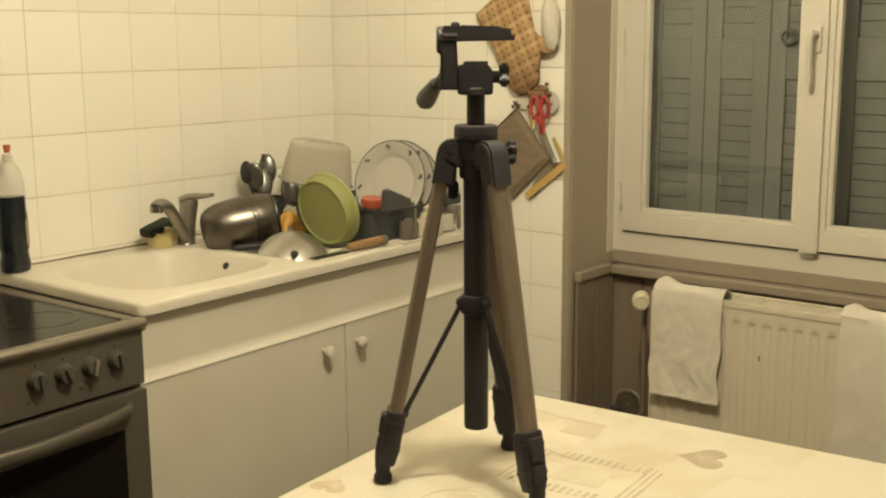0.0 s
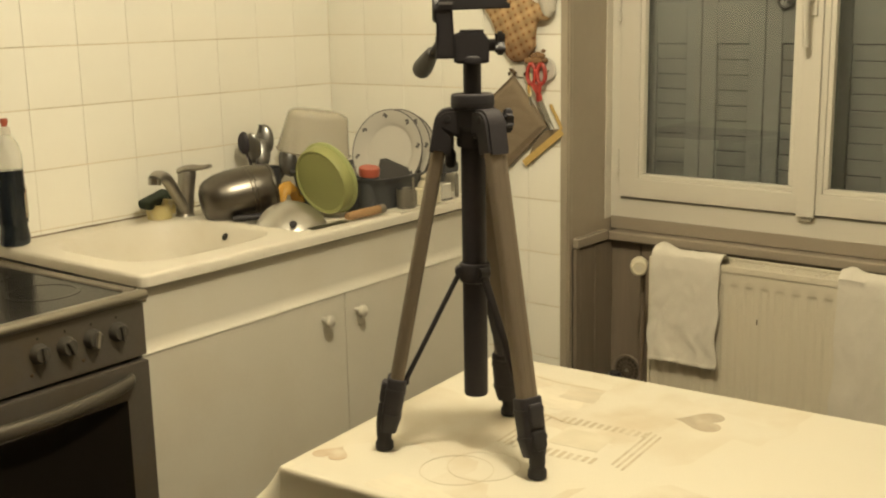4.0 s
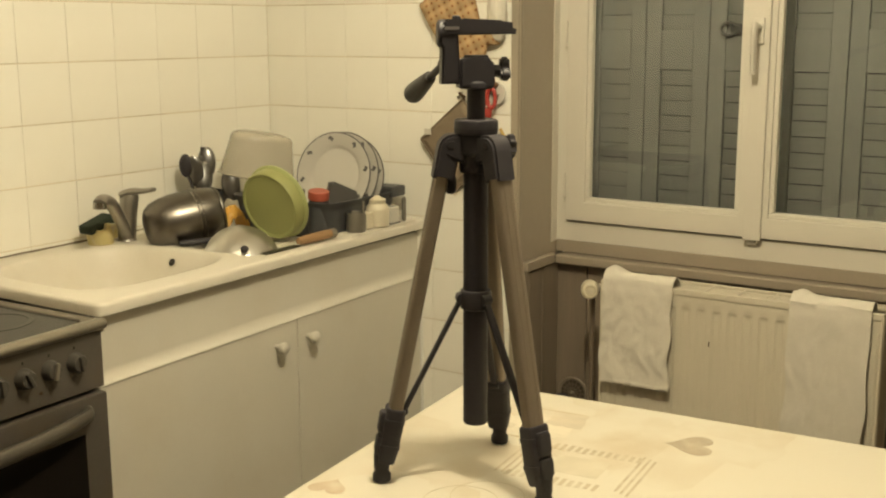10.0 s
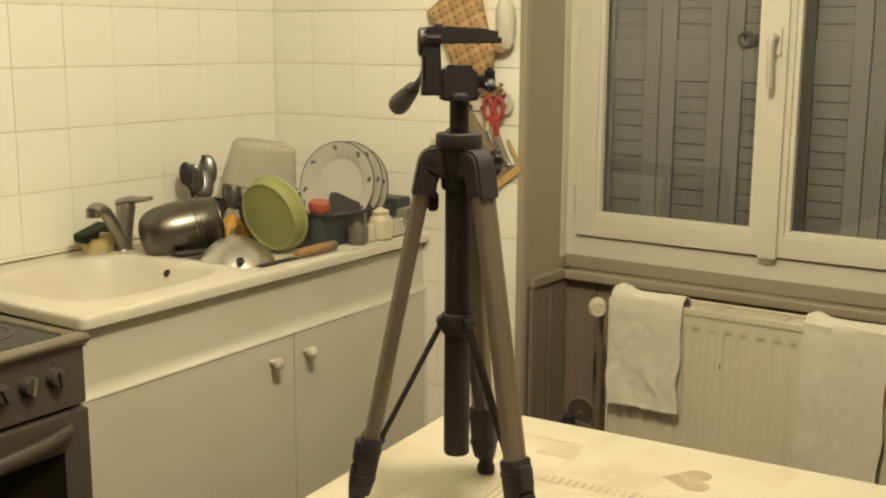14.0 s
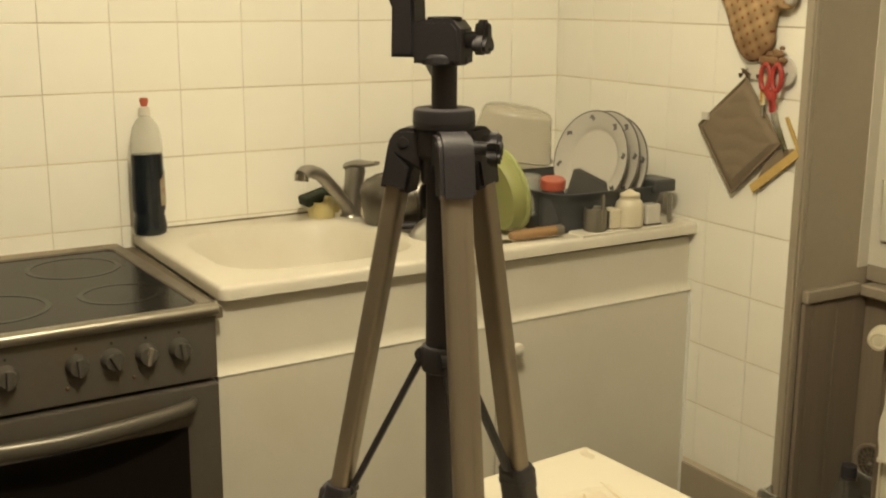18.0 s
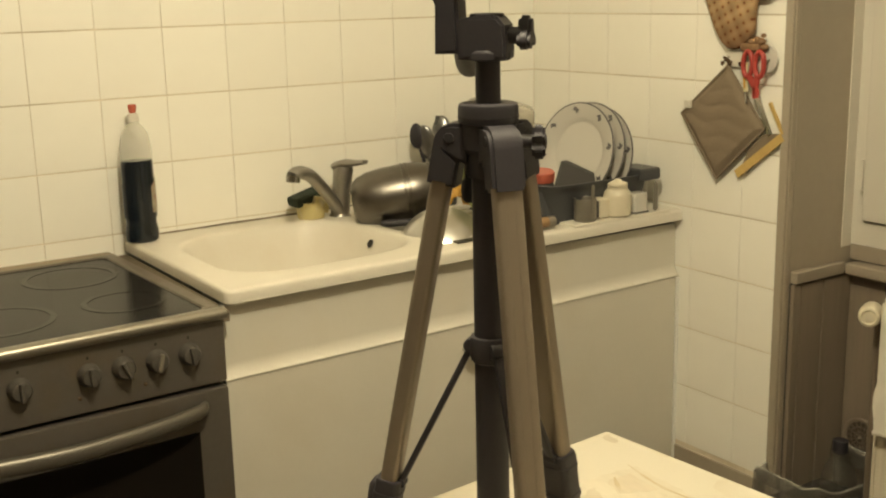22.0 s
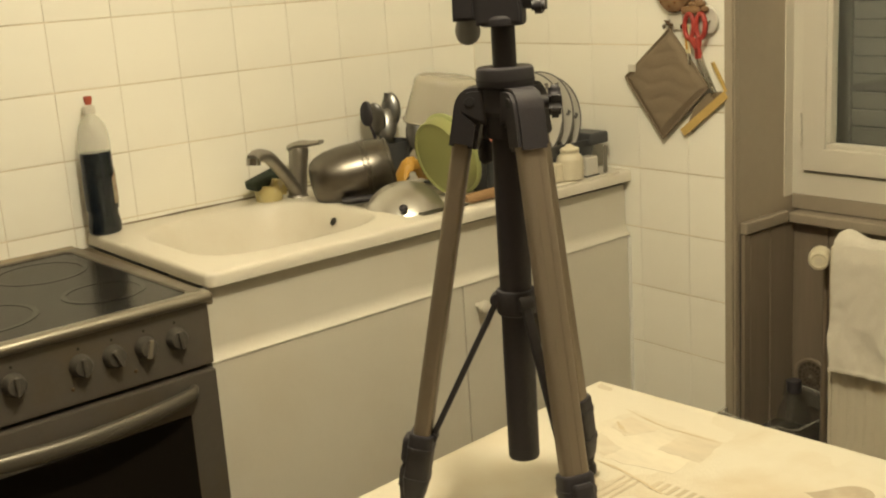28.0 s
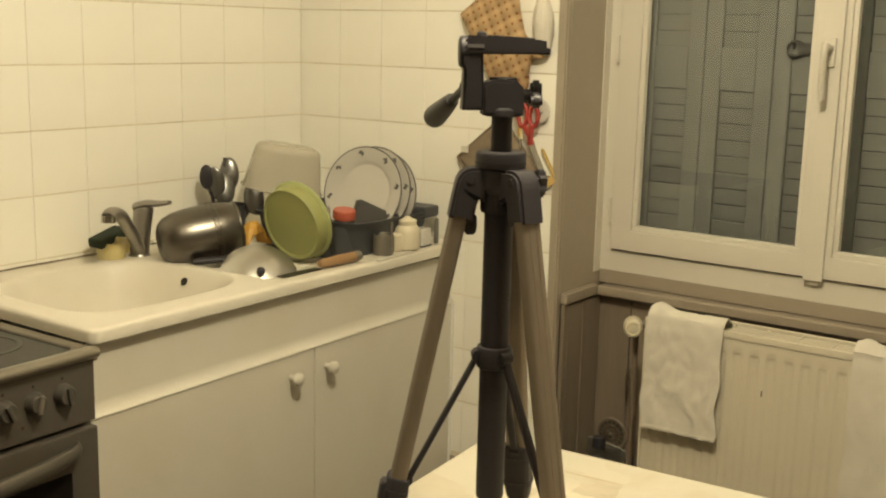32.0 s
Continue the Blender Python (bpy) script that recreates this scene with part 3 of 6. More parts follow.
part("bar", box((SX - 0.016, -1.44, 1.428), (SX - 0.009, -1.35, 1.438), 0.002), M["iron"], latch)

# ---- the radiator with its valve and two towels ----
area(0.015, 0.022, -0.009)
RY0, RY1, RZ0, RZ1, RX0, RX1 = -1.865, -1.166, 0.20, 0.795, -0.035, 0.075
rad = thing("radiator", (0.02, -1.51, RZ0), "cream steel panel radiator with fluted front under the window", "radiator")


FLUTE = 0.0394
LEVELS = (0.0, 0.03, 0.055, 0.062, 0.2, 0.4, 0.6, 0.8, 0.9, 0.915, 0.9255, 0.933, 0.9395, 0.97, 1.0)


def fluted(x, sgn):
    """A pressed panel: grooves run upright, with steep ends short of top and bottom."""
    def f(u, v):
        k = LEVELS[round(v * (len(LEVELS) - 1))]
        y, z = RY1 + 0.004 + (RY0 - RY1 - 0.008) * u, RZ0 + 0.01 + (RZ1 - RZ0 - 0.02) * k
        w = max(0.0, min(1.0, 0.5 + 1.1 * math.cos(2 * math.pi * (y + 1.357) / FLUTE)))
        w = w * w * (3 - 2 * w)
        e = max(0.0, min(1.0, min((k - 0.055) / 0.007, (0.9395 - k) / 0.014)))
        return (x - sgn * (0.0034 * w * e), y, z)
    return sheet(220, len(LEVELS) - 1, f, 0.0015)


part("front_panel", fluted(RX0, -1), M["radiator"], rad)
part("back_panel", fluted(RX1 - 0.002, 1), M["radiator"], rad)
bm = box((RX0 - 0.003, RY1 - 0.004, RZ0), (RX0 + 0.010, RY1 + 0.003, RZ1), 0.003)
box((RX0 - 0.003, RY0 - 0.003, RZ0), (RX0 + 0.010, RY0 + 0.004, RZ1), 0.003, bm=bm)
box((RX0 - 0.003, RY0, RZ1 - 0.016), (RX0 + 0.008, RY1, RZ1 + 0.001), 0.003, bm=bm)
box((RX0 - 0.003, RY0, RZ0), (RX0 + 0.008, RY1, RZ0 + 0.014), 0.003, bm=bm)
part("front_frame", bm, M["radiator"], rad)
part("side_cover", box((RX0 + 0.012, RY1 - 0.003, RZ0 + 0.02), (RX1, RY1 + 0.001, RZ1 - 0.004), 0.001), M["radiator"], rad)
part("side_cover", box((RX0 + 0.012, RY0 - 0.001, RZ0 + 0.02), (RX1, RY0 + 0.003, RZ1 - 0.004), 0.001), M["radiator"], rad)
# near-black block: the shade inside the radiator put into a colour
part("shaded_core", box((RX0 + 0.012, RY0 + 0.004, RZ0 + 0.03), (RX1 - 0.008, RY1 - 0.004, RZ1 - 0.03), 0), M["dark"], rad)
for k in range(8):
    y = -1.3125 + (2 - k) * 0.0807
    y0_, y1_ = max(y - 0.0385, RY0 + 0.002), min(y + 0.0385, RY1 - 0.002)
    for m_ in range(5):
        x_ = RX0 + 0.012 + 0.0165 * m_
        part("grille_bar", box((x_, y0_ - 0.002, RZ1 - 0.012), (x_ + 0.0075, y1_ + 0.002, RZ1 - 0.007), 0.001), M["radiator"], rad)
    part("grille_cross", box((RX0 + 0.010, y0_ - 0.0036, RZ1 - 0.011), (RX1 - 0.004, y0_ - 0.0004, RZ1 - 0.0055), 0.0005), M["radiator"], rad)
part("grille_edge", box((RX1 - 0.012, RY0, RZ1 - 0.014), (RX1, RY1, RZ1 - 0.002), 0.002), M["radiator"], rad)
part("chip", box((RX0 - 0.0028, -1.4615, 0.658), (RX0 - 0.0004, -1.4585, 0.671), 0), M["pipe"], rad, "dark chip in the enamel")
bm = rod((0.02, RY0 - 0.003, 0.757), (0.02, RY0 - 0.022, 0.757), 0.009, bm=None)
part("plug", bm, M["handle_metal"], rad)
HEAD, TURN = Vector((0.021, -1.104, 0.756)), Vector((-0.89, -0.45, 0.0))
valve = thing("radiator_valve", (0.015, -1.12, 0.752), "cream thermostatic radiator valve with round head", "valve")
bm = turned([(0.013, 0), (0.0195, 0.003), (0.0232, 0.012), (0.0240, 0.034), (0.0228, 0.047), (0.0200, 0.054), (0.0150, 0.056), (0.0132, 0.0530), (0.001, 0.0530)], 36, aim(HEAD, TURN))
part("head", bm, M["cream_jar"], valve)
part("dial", turned([(0.0065, 0), (0.008, 0.003), (0.001, 0.0035)], 20, aim(HEAD + TURN * 0.0530, TURN)), M["radiator"], valve)
part("body", rod(HEAD + Vector((0.010, 0.006, 0)), (0.031, RY1 + 0.002, 0.756), 0.009), M["tap"], valve)
part("pipe", rod((0.034, -1.108, 0.752), (0.034, -1.108, 0.0), 0.007), M["pipe"], valve)


def towel(y0, y1, front_z, back_z, label, seed, skew=0.0):
    """A cloth laid over the radiator: front fall, the fold over the top, back fall."""
    rng = random.Random(seed)
    ph = [rng.uniform(0, 6.3) for _ in range(6)]
    top = RZ1 + 0.006
    xf, xb = RX0 - 0.011, RX0 + 0.050
    def f(u, v):
        y = y0 + (y1 - y0) * u
        lf = top - (front_z + 0.012 * math.sin(3.0 * u + ph[0]) + skew * u)
        over = xb - xf
        total = lf + over + (top - back_z)
        s = v * total
        wob = 0.010 * noise.noise((u * 2.2 + 1.5 * v, v * 4, seed)) + 0.007 * (0.5 - abs(noise.noise((u * 4 + 3 * v, v * 8 - 2 * u, seed + 4)))) + 0.003 * noise.noise((u * 10, v * 16, seed))
        if s < lf:
            d = min(1.0, (lf - s) / 0.03)
            flare = 0.010 * (1 - s / lf) ** 2
            return (xf - flare - abs(wob) * (0.3 + 0.7 * (1 - s / lf)) + 0.004 * (1 - d), y + 0.006 * math.sin(4 * v * 6 + ph[3]) * (1 - s / lf), front_z + (top - lf - front_z) + s)
        if s < lf + over:
            q = (s - lf) / over
            return (xf + over * q, y, top + 0.016 * math.sin(math.pi * q) + 0.5 * abs(wob) + 0.012 * math.exp(-((u - 0.12) / 0.1) ** 2) * math.sin(math.pi * q))
        return (xb + 0.004, y, top - (s - lf - over))
    t = thing("towel", (xf, (y0 + y1) / 2, top), label, "towel", "towels on the radiator")
    part("cloth", sheet(44, 70, f, 0.004), M["towel"], t)
    def hem(u, v):
        p = Vector(f(u, 0.004 + 0.022 * v))
        return (p.x - 0.0035 - 0.001 * math.sin(math.pi * v), p.y, p.z)
    part("hem", sheet(44, 3, hem, 0.002), M["towel"], t)
    return t


towel(-1.173, -1.362, 0.512, 0.66, "off-white terry hand towel hung over the radiator's valve end", 3, 0.03)
towel(-1.655, -1.842, 0.40, 0.60, "off-white creased terry towel hung over the radiator's far end", 8, 0.0)

# ---- small things in the niche ----
area(0, 0.018, -0.008)
VY, VZ = -0.976, 0.391
vent = thing("wall_vent", (DEPTH - 0.02, VY, VZ), "round dark grille vent in the panelling", "vent")
bm = turned([(0.037, 0), (0.047, 0.0), (0.048, 0.004), (0.045, 0.007), (0.039, 0.006), (0.037, 0)], 36, aim((DEPTH - 0.0135, VY, VZ), (-1, 0, 0)), caps=False)
part("rim", bm, M["panel_wood"], vent)
part("backing", turned([(0.0385, 0.0), (0.0385, 0.002)], 30, aim((DEPTH - 0.0133, VY, VZ), (-1, 0, 0))), M["vent_dark"], vent)
for k in range(8):
    a = math.pi * k / 8
    part("spoke", rod((DEPTH - 0.018, VY + 0.038 * math.cos(a), VZ + 0.038 * math.sin(a)), (DEPTH - 0.018, VY - 0.038 * math.cos(a), VZ - 0.038 * math.sin(a)), 0.0012, seg=8), M["pipe"], vent)
for r_ in (0.014, 0.026):
    part("ring", sweep([(DEPTH - 0.018, VY + r_ * math.cos(a), VZ + r_ * math.sin(a)) for a in [2 * math.pi * k / 28 for k in range(29)]], ring(0.0013, 6), up=(1, 0, 0)), M["pipe"], vent)
part("hub", turned([(0.005, 0), (0.004, 0.005), (0.001, 0.008)], 16, aim((DEPTH - 0.018, VY, VZ), (-1, 0, 0))), M["handle_metal"], vent)

# a bundle wrapped in clear film, open at the top, with a bottle standing in it
pack = thing("film_wrapped_bundle", (0.03, -0.965, 0.0), "bundle in loose clear plastic film standing in the window niche", "bundle")
PX0, PX1, PY0, PY1 = -0.088, 0.178, -1.075, -0.882
part("bundle", box((PX0 + 0.02, PY0 + 0.02, 0.0), (PX1 - 0.02, PY1 - 0.016, 0.290), 0.03, 4), M["bag"], pack, "dark glossy wrapped contents")


def wrap(u, v):
    """The film: up the four sides, rolled over at a wavy upper edge, with creases."""
    a = 2 * math.pi * u
    c, s_ = math.cos(a), math.sin(a)
    e = 0.42
    px, py = math.copysign(abs(c) ** e, c), math.copysign(abs(s_) ** e, s_)
    edge = 0.357 + 0.012 * math.sin(2 * a + 1.2) + 0.006 * math.sin(5 * a)
    if v < 0.8:
        q = v / 0.8
        z, k = 0.01 + (edge - 0.01) * q, 1.0 + 0.035 * math.sin(math.pi * q) + 0.018 * noise.noise((3 * c, 3 * s_, 9 * q)) + 0.010 * noise.noise((9 * c, 9 * s_, 22 * q))
    else:
        q = (v - 0.8) / 0.2
        z, k = edge + 0.008 * math.sin(math.pi * q) - 0.035 * q * q, 1.0 - 0.10 * q + 0.02 * noise.noise((6 * c, 6 * s_, 3))
    return ((PX0 + PX1) / 2 + px * k * (PX1 - PX0) / 2, (PY0 + PY1) / 2 + py * k * (PY1 - PY0) / 2, z)


part("film", sheet(120, 40, wrap, 0.0008), M["film"], pack, "clear crinkled plastic film")
# rolled edge in a paler plastic than the film, standing in for its highlights
part("film_edge", sweep([wrap(k / 90, 0.84) for k in range(91)], ring(0.0028, 8)), M["clear"], pack, "rolled edge of the film, glints put into its paler colour")
jug = thing("plastic_bottle", (0.118, -0.982, 0.0), "clear plastic bottle with a black cap standing in the film", "bottle")
JM = Matrix.Translation((0.118, -0.982, 0.0))
part("bottle_body", turned([(0.038, 0.262), (0.041, 0.266), (0.041, 0.300), (0.039, 0.322), (0.033, 0.342), (0.023, 0.360), (0.0155, 0.374), (0.0145, 0.384)], 48, JM), M["film_dark"], jug)
part("cap", turned([(0.0160, 0.3835), (0.0172, 0.3845), (0.0172, 0.4060), (0.0155, 0.4085), (0.001, 0.4085)], 28, JM), M["black"], jug)
part("cap_ring", turned([(0.0162, 0.3790), (0.0168, 0.3800), (0.0168, 0.3825), (0.0160, 0.3832)], 28, JM, caps=False), M["black"], jug)

# something dark and wooden behind the radiator's far end
crate = thing("wooden_box", (0.12, -1.96, 0.0), "dark brown wooden box standing in the niche beside the radiator", "box")
part("body", box((0.085, -2.04, 0.0), (0.180, -1.885, 0.690), 0.003), M["dark_wood"], crate)
part("lid", box((0.083, -2.043, 0.6905), (0.182, -1.882, 0.705), 0.003), M["dark_wood"], crate)

# ---- the sink unit ----
area(0.004, 0.017, -0.007)
def rise(x):
    return 0.0072 * (x + 1.178) / 1.178    # the sink top is not quite level


CX0, CX1, CY0, CY1, CZ = -1.178, -0.001, -0.588, -0.001, 0.892


def bowl_depth(x, y):
    """How far the top sinks at a place: the bowl, and the slightly lowered drainer beside it."""
    bx, by = (x + 0.905) / 0.215, (y + 0.305) / 0.205
    if x > -0.905:
        bx = (x + 0.905) / (0.216 - 0.06 * (y + 0.285))
    r = (abs(bx) ** 3.4 + abs(by) ** 3.4) ** (1 / 3.4)
    t = max(0.0, min(1.0, (1.03 - r) / 0.30))
    d = 0.150 * (t * t * (3 - 2 * t))
    ex = max(0.0, min(1.0, (x + 0.66) / 0.03)) * max(0.0, min(1.0, (-0.045 - x) / 0.02))
    ey = max(0.0, min(1.0, (y + 0.532) / 0.02)) * max(0.0, min(1.0, (-0.06 - y) / 0.02))
    return max(d, 0.011 * ex * ey)


def top_surface(u, v):
    x, y = CX0 + 0.010 + (CX1 - CX0 - 0.010) * u, CY0 + 0.012 + (CY1 - CY0 - 0.012) * v
    return (x, y, CZ + rise(x) - bowl_depth(x, y))


sink = thing("kitchen_sink", ((CX0 + CX1) / 2, CY0, CZ), "cream resin sink top with moulded bowl and drainer on the cabinet", "sink")
bm = sheet(200, 100, top_surface)
lip = smooth_line([(0.012, 0.0), (0.006, -0.001), (0.002, -0.004), (0.0, -0.010), (0.0, -0.024), (0.003, -0.028), (0.03, -0.028)], 4)
lp = [(p.x, p.y) for p in lip]
bm2 = bmesh.new()
nl = len(lp)
rows_ = []
for x in np.linspace(CX1, CX0 + 0.020, 60):
    rows_.append([(x, CY0 + a, CZ + rise(x) + b) for a, b in lp])
for k in range(1, 9):
    an = math.pi / 2 * k / 8
    cx, cy, rr = CX0 + 0.020, CY0 + 0.020, 0.020
    rows_.append([(cx - (rr - a) * math.sin(an), cy - (rr - a) * math.cos(an), CZ + b) for a, b in lp])
for y in np.linspace(CY0 + 0.025, CY1, 30):
    rows_.append([(CX0 + a, y, CZ + b) for a, b in lp])
vs = [[bm2.verts.new(p) for p in r] for r in rows_]
for a, c in zip(vs, vs[1:]):
    for k in range(nl - 1):
        bm2.faces.new((a[k], a[k + 1], c[k + 1], c[k]))
lump(bm, bm2)
box((CX0 + 0.011, CY0 + 0.013, CZ - 0.0305), (CX0 + 0.06, CY1, CZ - 0.0015), 0, bm=bm)
top = part("top", bm, M["counter"], sink, smooth=60)
bm = turned([(0.010, 0.0), (0.0085, 0.002), (0.006, -0.001), (0.001, -0.001)], 20, aim((-0.7035, -0.297, 0.863), (-0.86, 0.0, 0.5)))
part("overflow", bm, M["dark"], sink, "dark overflow hole")
part("drain", turned([(0.038, 0), (0.040, 0.003), (0.030, 0.003), (0.026, 0.0), (0.001, -0.002)], 28, Matrix.Translation((-0.905, -0.285, CZ - 0.1495))), M["chrome"], sink)
for k in range(9):
    y = -0.50 + k * 0.05
    part("drainer_rib", box((-0.60, y - 0.006, CZ - 0.010), (-0.07, y + 0.006, CZ - 0.0035), 0.003), M["counter"], sink)
joint = [(x, -0.0200, CZ + rise(x) + 0.0022 + 0.0010 * noise.noise((x * 22, 0.5, 2.0))) for x in np.linspace(CX0 + 0.004, CX1 - 0.004, 90)]
part("sealant", sweep(joint, ring(0.0021, 8, 0.0021), scales=[0.75 + 0.45 * noise.noise((p[0] * 14, 1.5, 4.0)) for p in joint]), M["sealant"], sink, "mould-stained sealant along the tiles")
part("drainer_edge", box((-0.340, -0.586, CZ + 0.003), (-0.040, -0.530, CZ + 0.0100), 0.004, 3), M["counter"], sink, "raised edge of the drainer")
part("back_lip", box((CX0 + 0.02, -0.016, CZ - 0.004), (CX1 - 0.002, -0.001, CZ + 0.004), 0.002), M["counter"], sink)

FY = -0.580
unit = thing("sink_cabinet", (-0.59, -0.29, 0.0), "cream laminate sink cabinet with two doors", "cabinet")
part("body", box((-1.170, -0.560, 0.10), (-0.004, -0.02, 0.70), 0.002), M["cab"], unit)
part("side_panel", box((-1.187, FY + 0.025, 0.10), (-1.171, -0.02, 0.855), 0.001), M["cab"], unit)
part("shadow_strip", box((-1.170, -0.562, 0.7005), (-0.004, -0.545, 0.861), 0), M["cab_dark"], unit)
def lean(b):
    """The top of the doors runs slightly out of level."""
    for v in b.verts:
        if 0.5 < v.co.z < 0.80:
            v.co.z += 0.0128 * (v.co.x + 0.6)
    return b


SEAM = 0.7245
# the panel curves out to a small ledge over the doors
prof = [(0.024, 0.860), (0.013, 0.860), (0.013, SEAM + 0.030), (0.0105, SEAM + 0.018), (0.0055, SEAM + 0.009), (0.0, SEAM + 0.004), (-0.002, SEAM + 0.002), (-0.002, SEAM), (0.024, SEAM)]
b = bmesh.new()
ends = [[b.verts.new((x, FY + q[0], q[1])) for q in prof] for x in (-1.187, -0.006)]
for k in range(len(prof)):
    b.faces.new((ends[0][k], ends[0][(k + 1) % len(prof)], ends[1][(k + 1) % len(prof)], ends[1][k]))
b.faces.new(ends[0])
b.faces.new(ends[1][::-1])
part("front_panel", lean(b), M["cab"], unit, "plain cream panel under the sink top")
part("end_strip", box((-0.012, FY - 0.004, 0.10), (-0.0045, FY + 0.004, SEAM + 0.003), 0.001), M["white_paint"], unit, "pale caulked strip against the wall")
part("plinth", box((-1.168, -0.530, 0.0), (-0.006, -0.510, 0.099), 0.001), M["cab_dark"], unit)
for x0, x1, kx, hx in ((-1.186, -0.5625, -0.643, -1.16), (-0.5595, -0.013, -0.523, -0.02)):
    d = part("door", lean(box((x0, FY, 0.105), (x1, FY + 0.018, SEAM - 0.0012), 0.003)), M["cab"], unit)
    b = turned([(0.006, 0), (0.006, 0.010), (0.009, 0.016), (0.0145, 0.022), (0.0155, 0.028), (0.013, 0.034), (0.007, 0.037), (0.001, 0.0375)], 24, aim((kx, FY + 0.001, 0.672), (0, -1, 0)))
    part("knob", b, M["upvc"], d, "small white round knob")
# fills the gap beside the cooker; its brown holds shade as well as grime
b = prism([(-1.192, -0.600), (-1.1795, -0.600), (-1.1795, -0.030), (-1.210, -0.030)], Matrix.Translation((0, 0, 0.838)), 0.022, 0.0015)
part("gap_filler", b, M["gap_grime_shade"], unit, "brown strip between cabinet and cooker, grime and shade in its colour")
unit["label"] = "cream laminate sink cabinet with two doors and white knobs"

# ---- the cooker ----
area(0.004, 0.016, -0.008)
SX0, SX1, SF, ST = -1.795, -1.196, -0.612, 0.872
cooker = thing("cooker", (SX1, SF, 0.0), "grey freestanding electric cooker with black glass hob", "cooker")
part("body", box((SX0 + 0.002, SF + 0.03, 0.03), (SX1 - 0.002, -0.06, 0.845), 0.003), M["steel_grey"], cooker)
# hob frame with a raised bright front edge
bm = bmesh.new()
sec = smooth_line([(0.0, -0.020), (-0.008, -0.019), (-0.014, -0.012), (-0.013, -0.004), (-0.006, 0.001), (0.012, 0.0), (0.018, -0.006), (0.018, -0.020)], 4)
sec = [(p.x, p.y) for p in sec]
g = [[bm.verts.new((x, SF - 0.002 + a, ST + b)) for a, b in sec] for x in (SX0, SX1)]
for k in range(len(sec) - 1):
    bm.faces.new((g[0][k], g[0][k + 1], g[1][k + 1], g[1][k]))
bm.faces.new(g[0])
bm.faces.new(g[1][::-1])
part("front_lip", bm, M["steel_lip"], cooker, "bright metal edge of the hob")
bm = box((SX1 - 0.028, SF + 0.014, ST - 0.03), (SX1, -0.050, ST), 0.006, 3)
box((SX0, SF + 0.014, ST - 0.03), (SX0 + 0.028, -0.050, ST), 0.006, 3, bm=bm)
box((SX0 + 0.024, -0.062, ST - 0.03), (SX1 - 0.024, -0.050, ST - 0.0005), 0.004, 3, bm=bm)
# rounded inner corners of the rim
for cx, cy, gx, gy in ((SX1 - 0.026, SF + 0.014, -1, 1), (SX0 + 0.026, SF + 0.014, 1, 1), (SX1 - 0.026, -0.060, -1, -1), (SX0 + 0.026, -0.060, 1, -1)):
    arc = [(0.0, 0.0)] + [(0.026 * (1 - math.sin(q)), 0.026 * (1 - math.cos(q))) for q in [math.pi / 2 * k / 8 for k in range(9)]]
    pts = [(gx * p, gy * q) for p, q in arc]
    prism(pts if gx * gy > 0 else pts[::-1], Matrix.Translation((cx, cy, ST - 0.0045)), 0.0035, bm=bm)
part("hob_frame", bm, M["hob_rim"], cooker, "worn brownish metal rim")
hob = part("hob_glass", box((SX0 + 0.022, SF + 0.010, ST - 0.022), (SX1 - 0.022, -0.060, ST - 0.004), 0.002), M["hob"], cooker)
for hx, hy, hr in ((-1.340, -0.190, 0.094), (-1.62, -0.190, 0.075), (-1.318, -0.440, 0.078), (-1.545, -0.430, 0.100)):
    part("ring_mark", turned([(hr, 0.0), (hr, 0.0006), (hr - 0.011, 0.0006), (hr - 0.011, 0.0)], 56, Matrix.Translation((hx, hy, ST - 0.0039)), caps=False), M["hob_mark"], hob)
part("rear_strip", box((SX0 - 0.3, -0.049, ST - 0.022), (SX1, -0.006, ST - 0.002), 0.003), M["sealant"], cooker, "stained strip closing the gap to the wall")
panel = part("control_panel", box((SX0 + 0.001, SF, 0.732), (SX1 - 0.001, SF + 0.028, ST - 0.019), 0.004), M["steel_grey"], cooker)
for k in range(6):
    kx = -1.268 - 0.0605 * k - (0.055 if k > 3 else 0)
    b = turned([(0.0205, 0), (0.0205, 0.003), (0.0188, 0.006), (0.0178, 0.015), (0.0150, 0.0195), (0.001, 0.0205)], 30, aim((kx, SF + 0.001, 0.799), (0, -1, 0)))
    kn = part("knob", b, M["knob_grey"], panel)
    b = box((-0.0040, -0.0165, -0.001), (0.0040, 0.0165, 0.006), 0.0025, 3)
    b.transform(aim((kx, SF - 0.0195, 0.799), (0, -1, 0)) @ pose(0, 0, 0, 0, 0, (8, -12, 25, 4, 0, 10)[k]))
    part("grip", b, M["handle_metal"] if k == 1 else M["knob_grey"], kn)
    part("index_mark", box((kx - 0.002, SF - 0.0006, 0.826), (kx + 0.002, SF + 0.0008, 0.831), 0), M["dark"], panel)
for kx in (-1.352, -1.468):
    part("pilot_light", turned([(0.0035, 0), (0.003, 0.002), (0.0005, 0.003)], 12, aim((kx, SF + 0.0005, 0.760), (0, -1, 0))), M["binding"], panel)
door = part("oven_door", box((SX0 + 0.003, SF - 0.008, 0.20), (SX1 - 0.003, SF + 0.027, 0.7235), 0.005), M["steel_grey"], cooker)
part("window", box((SX0 + 0.072, SF - 0.0110, 0.27), (SX1 - 0.066, SF - 0.007, 0.650), 0.002), M["oven_glass"], door, "black oven glass")
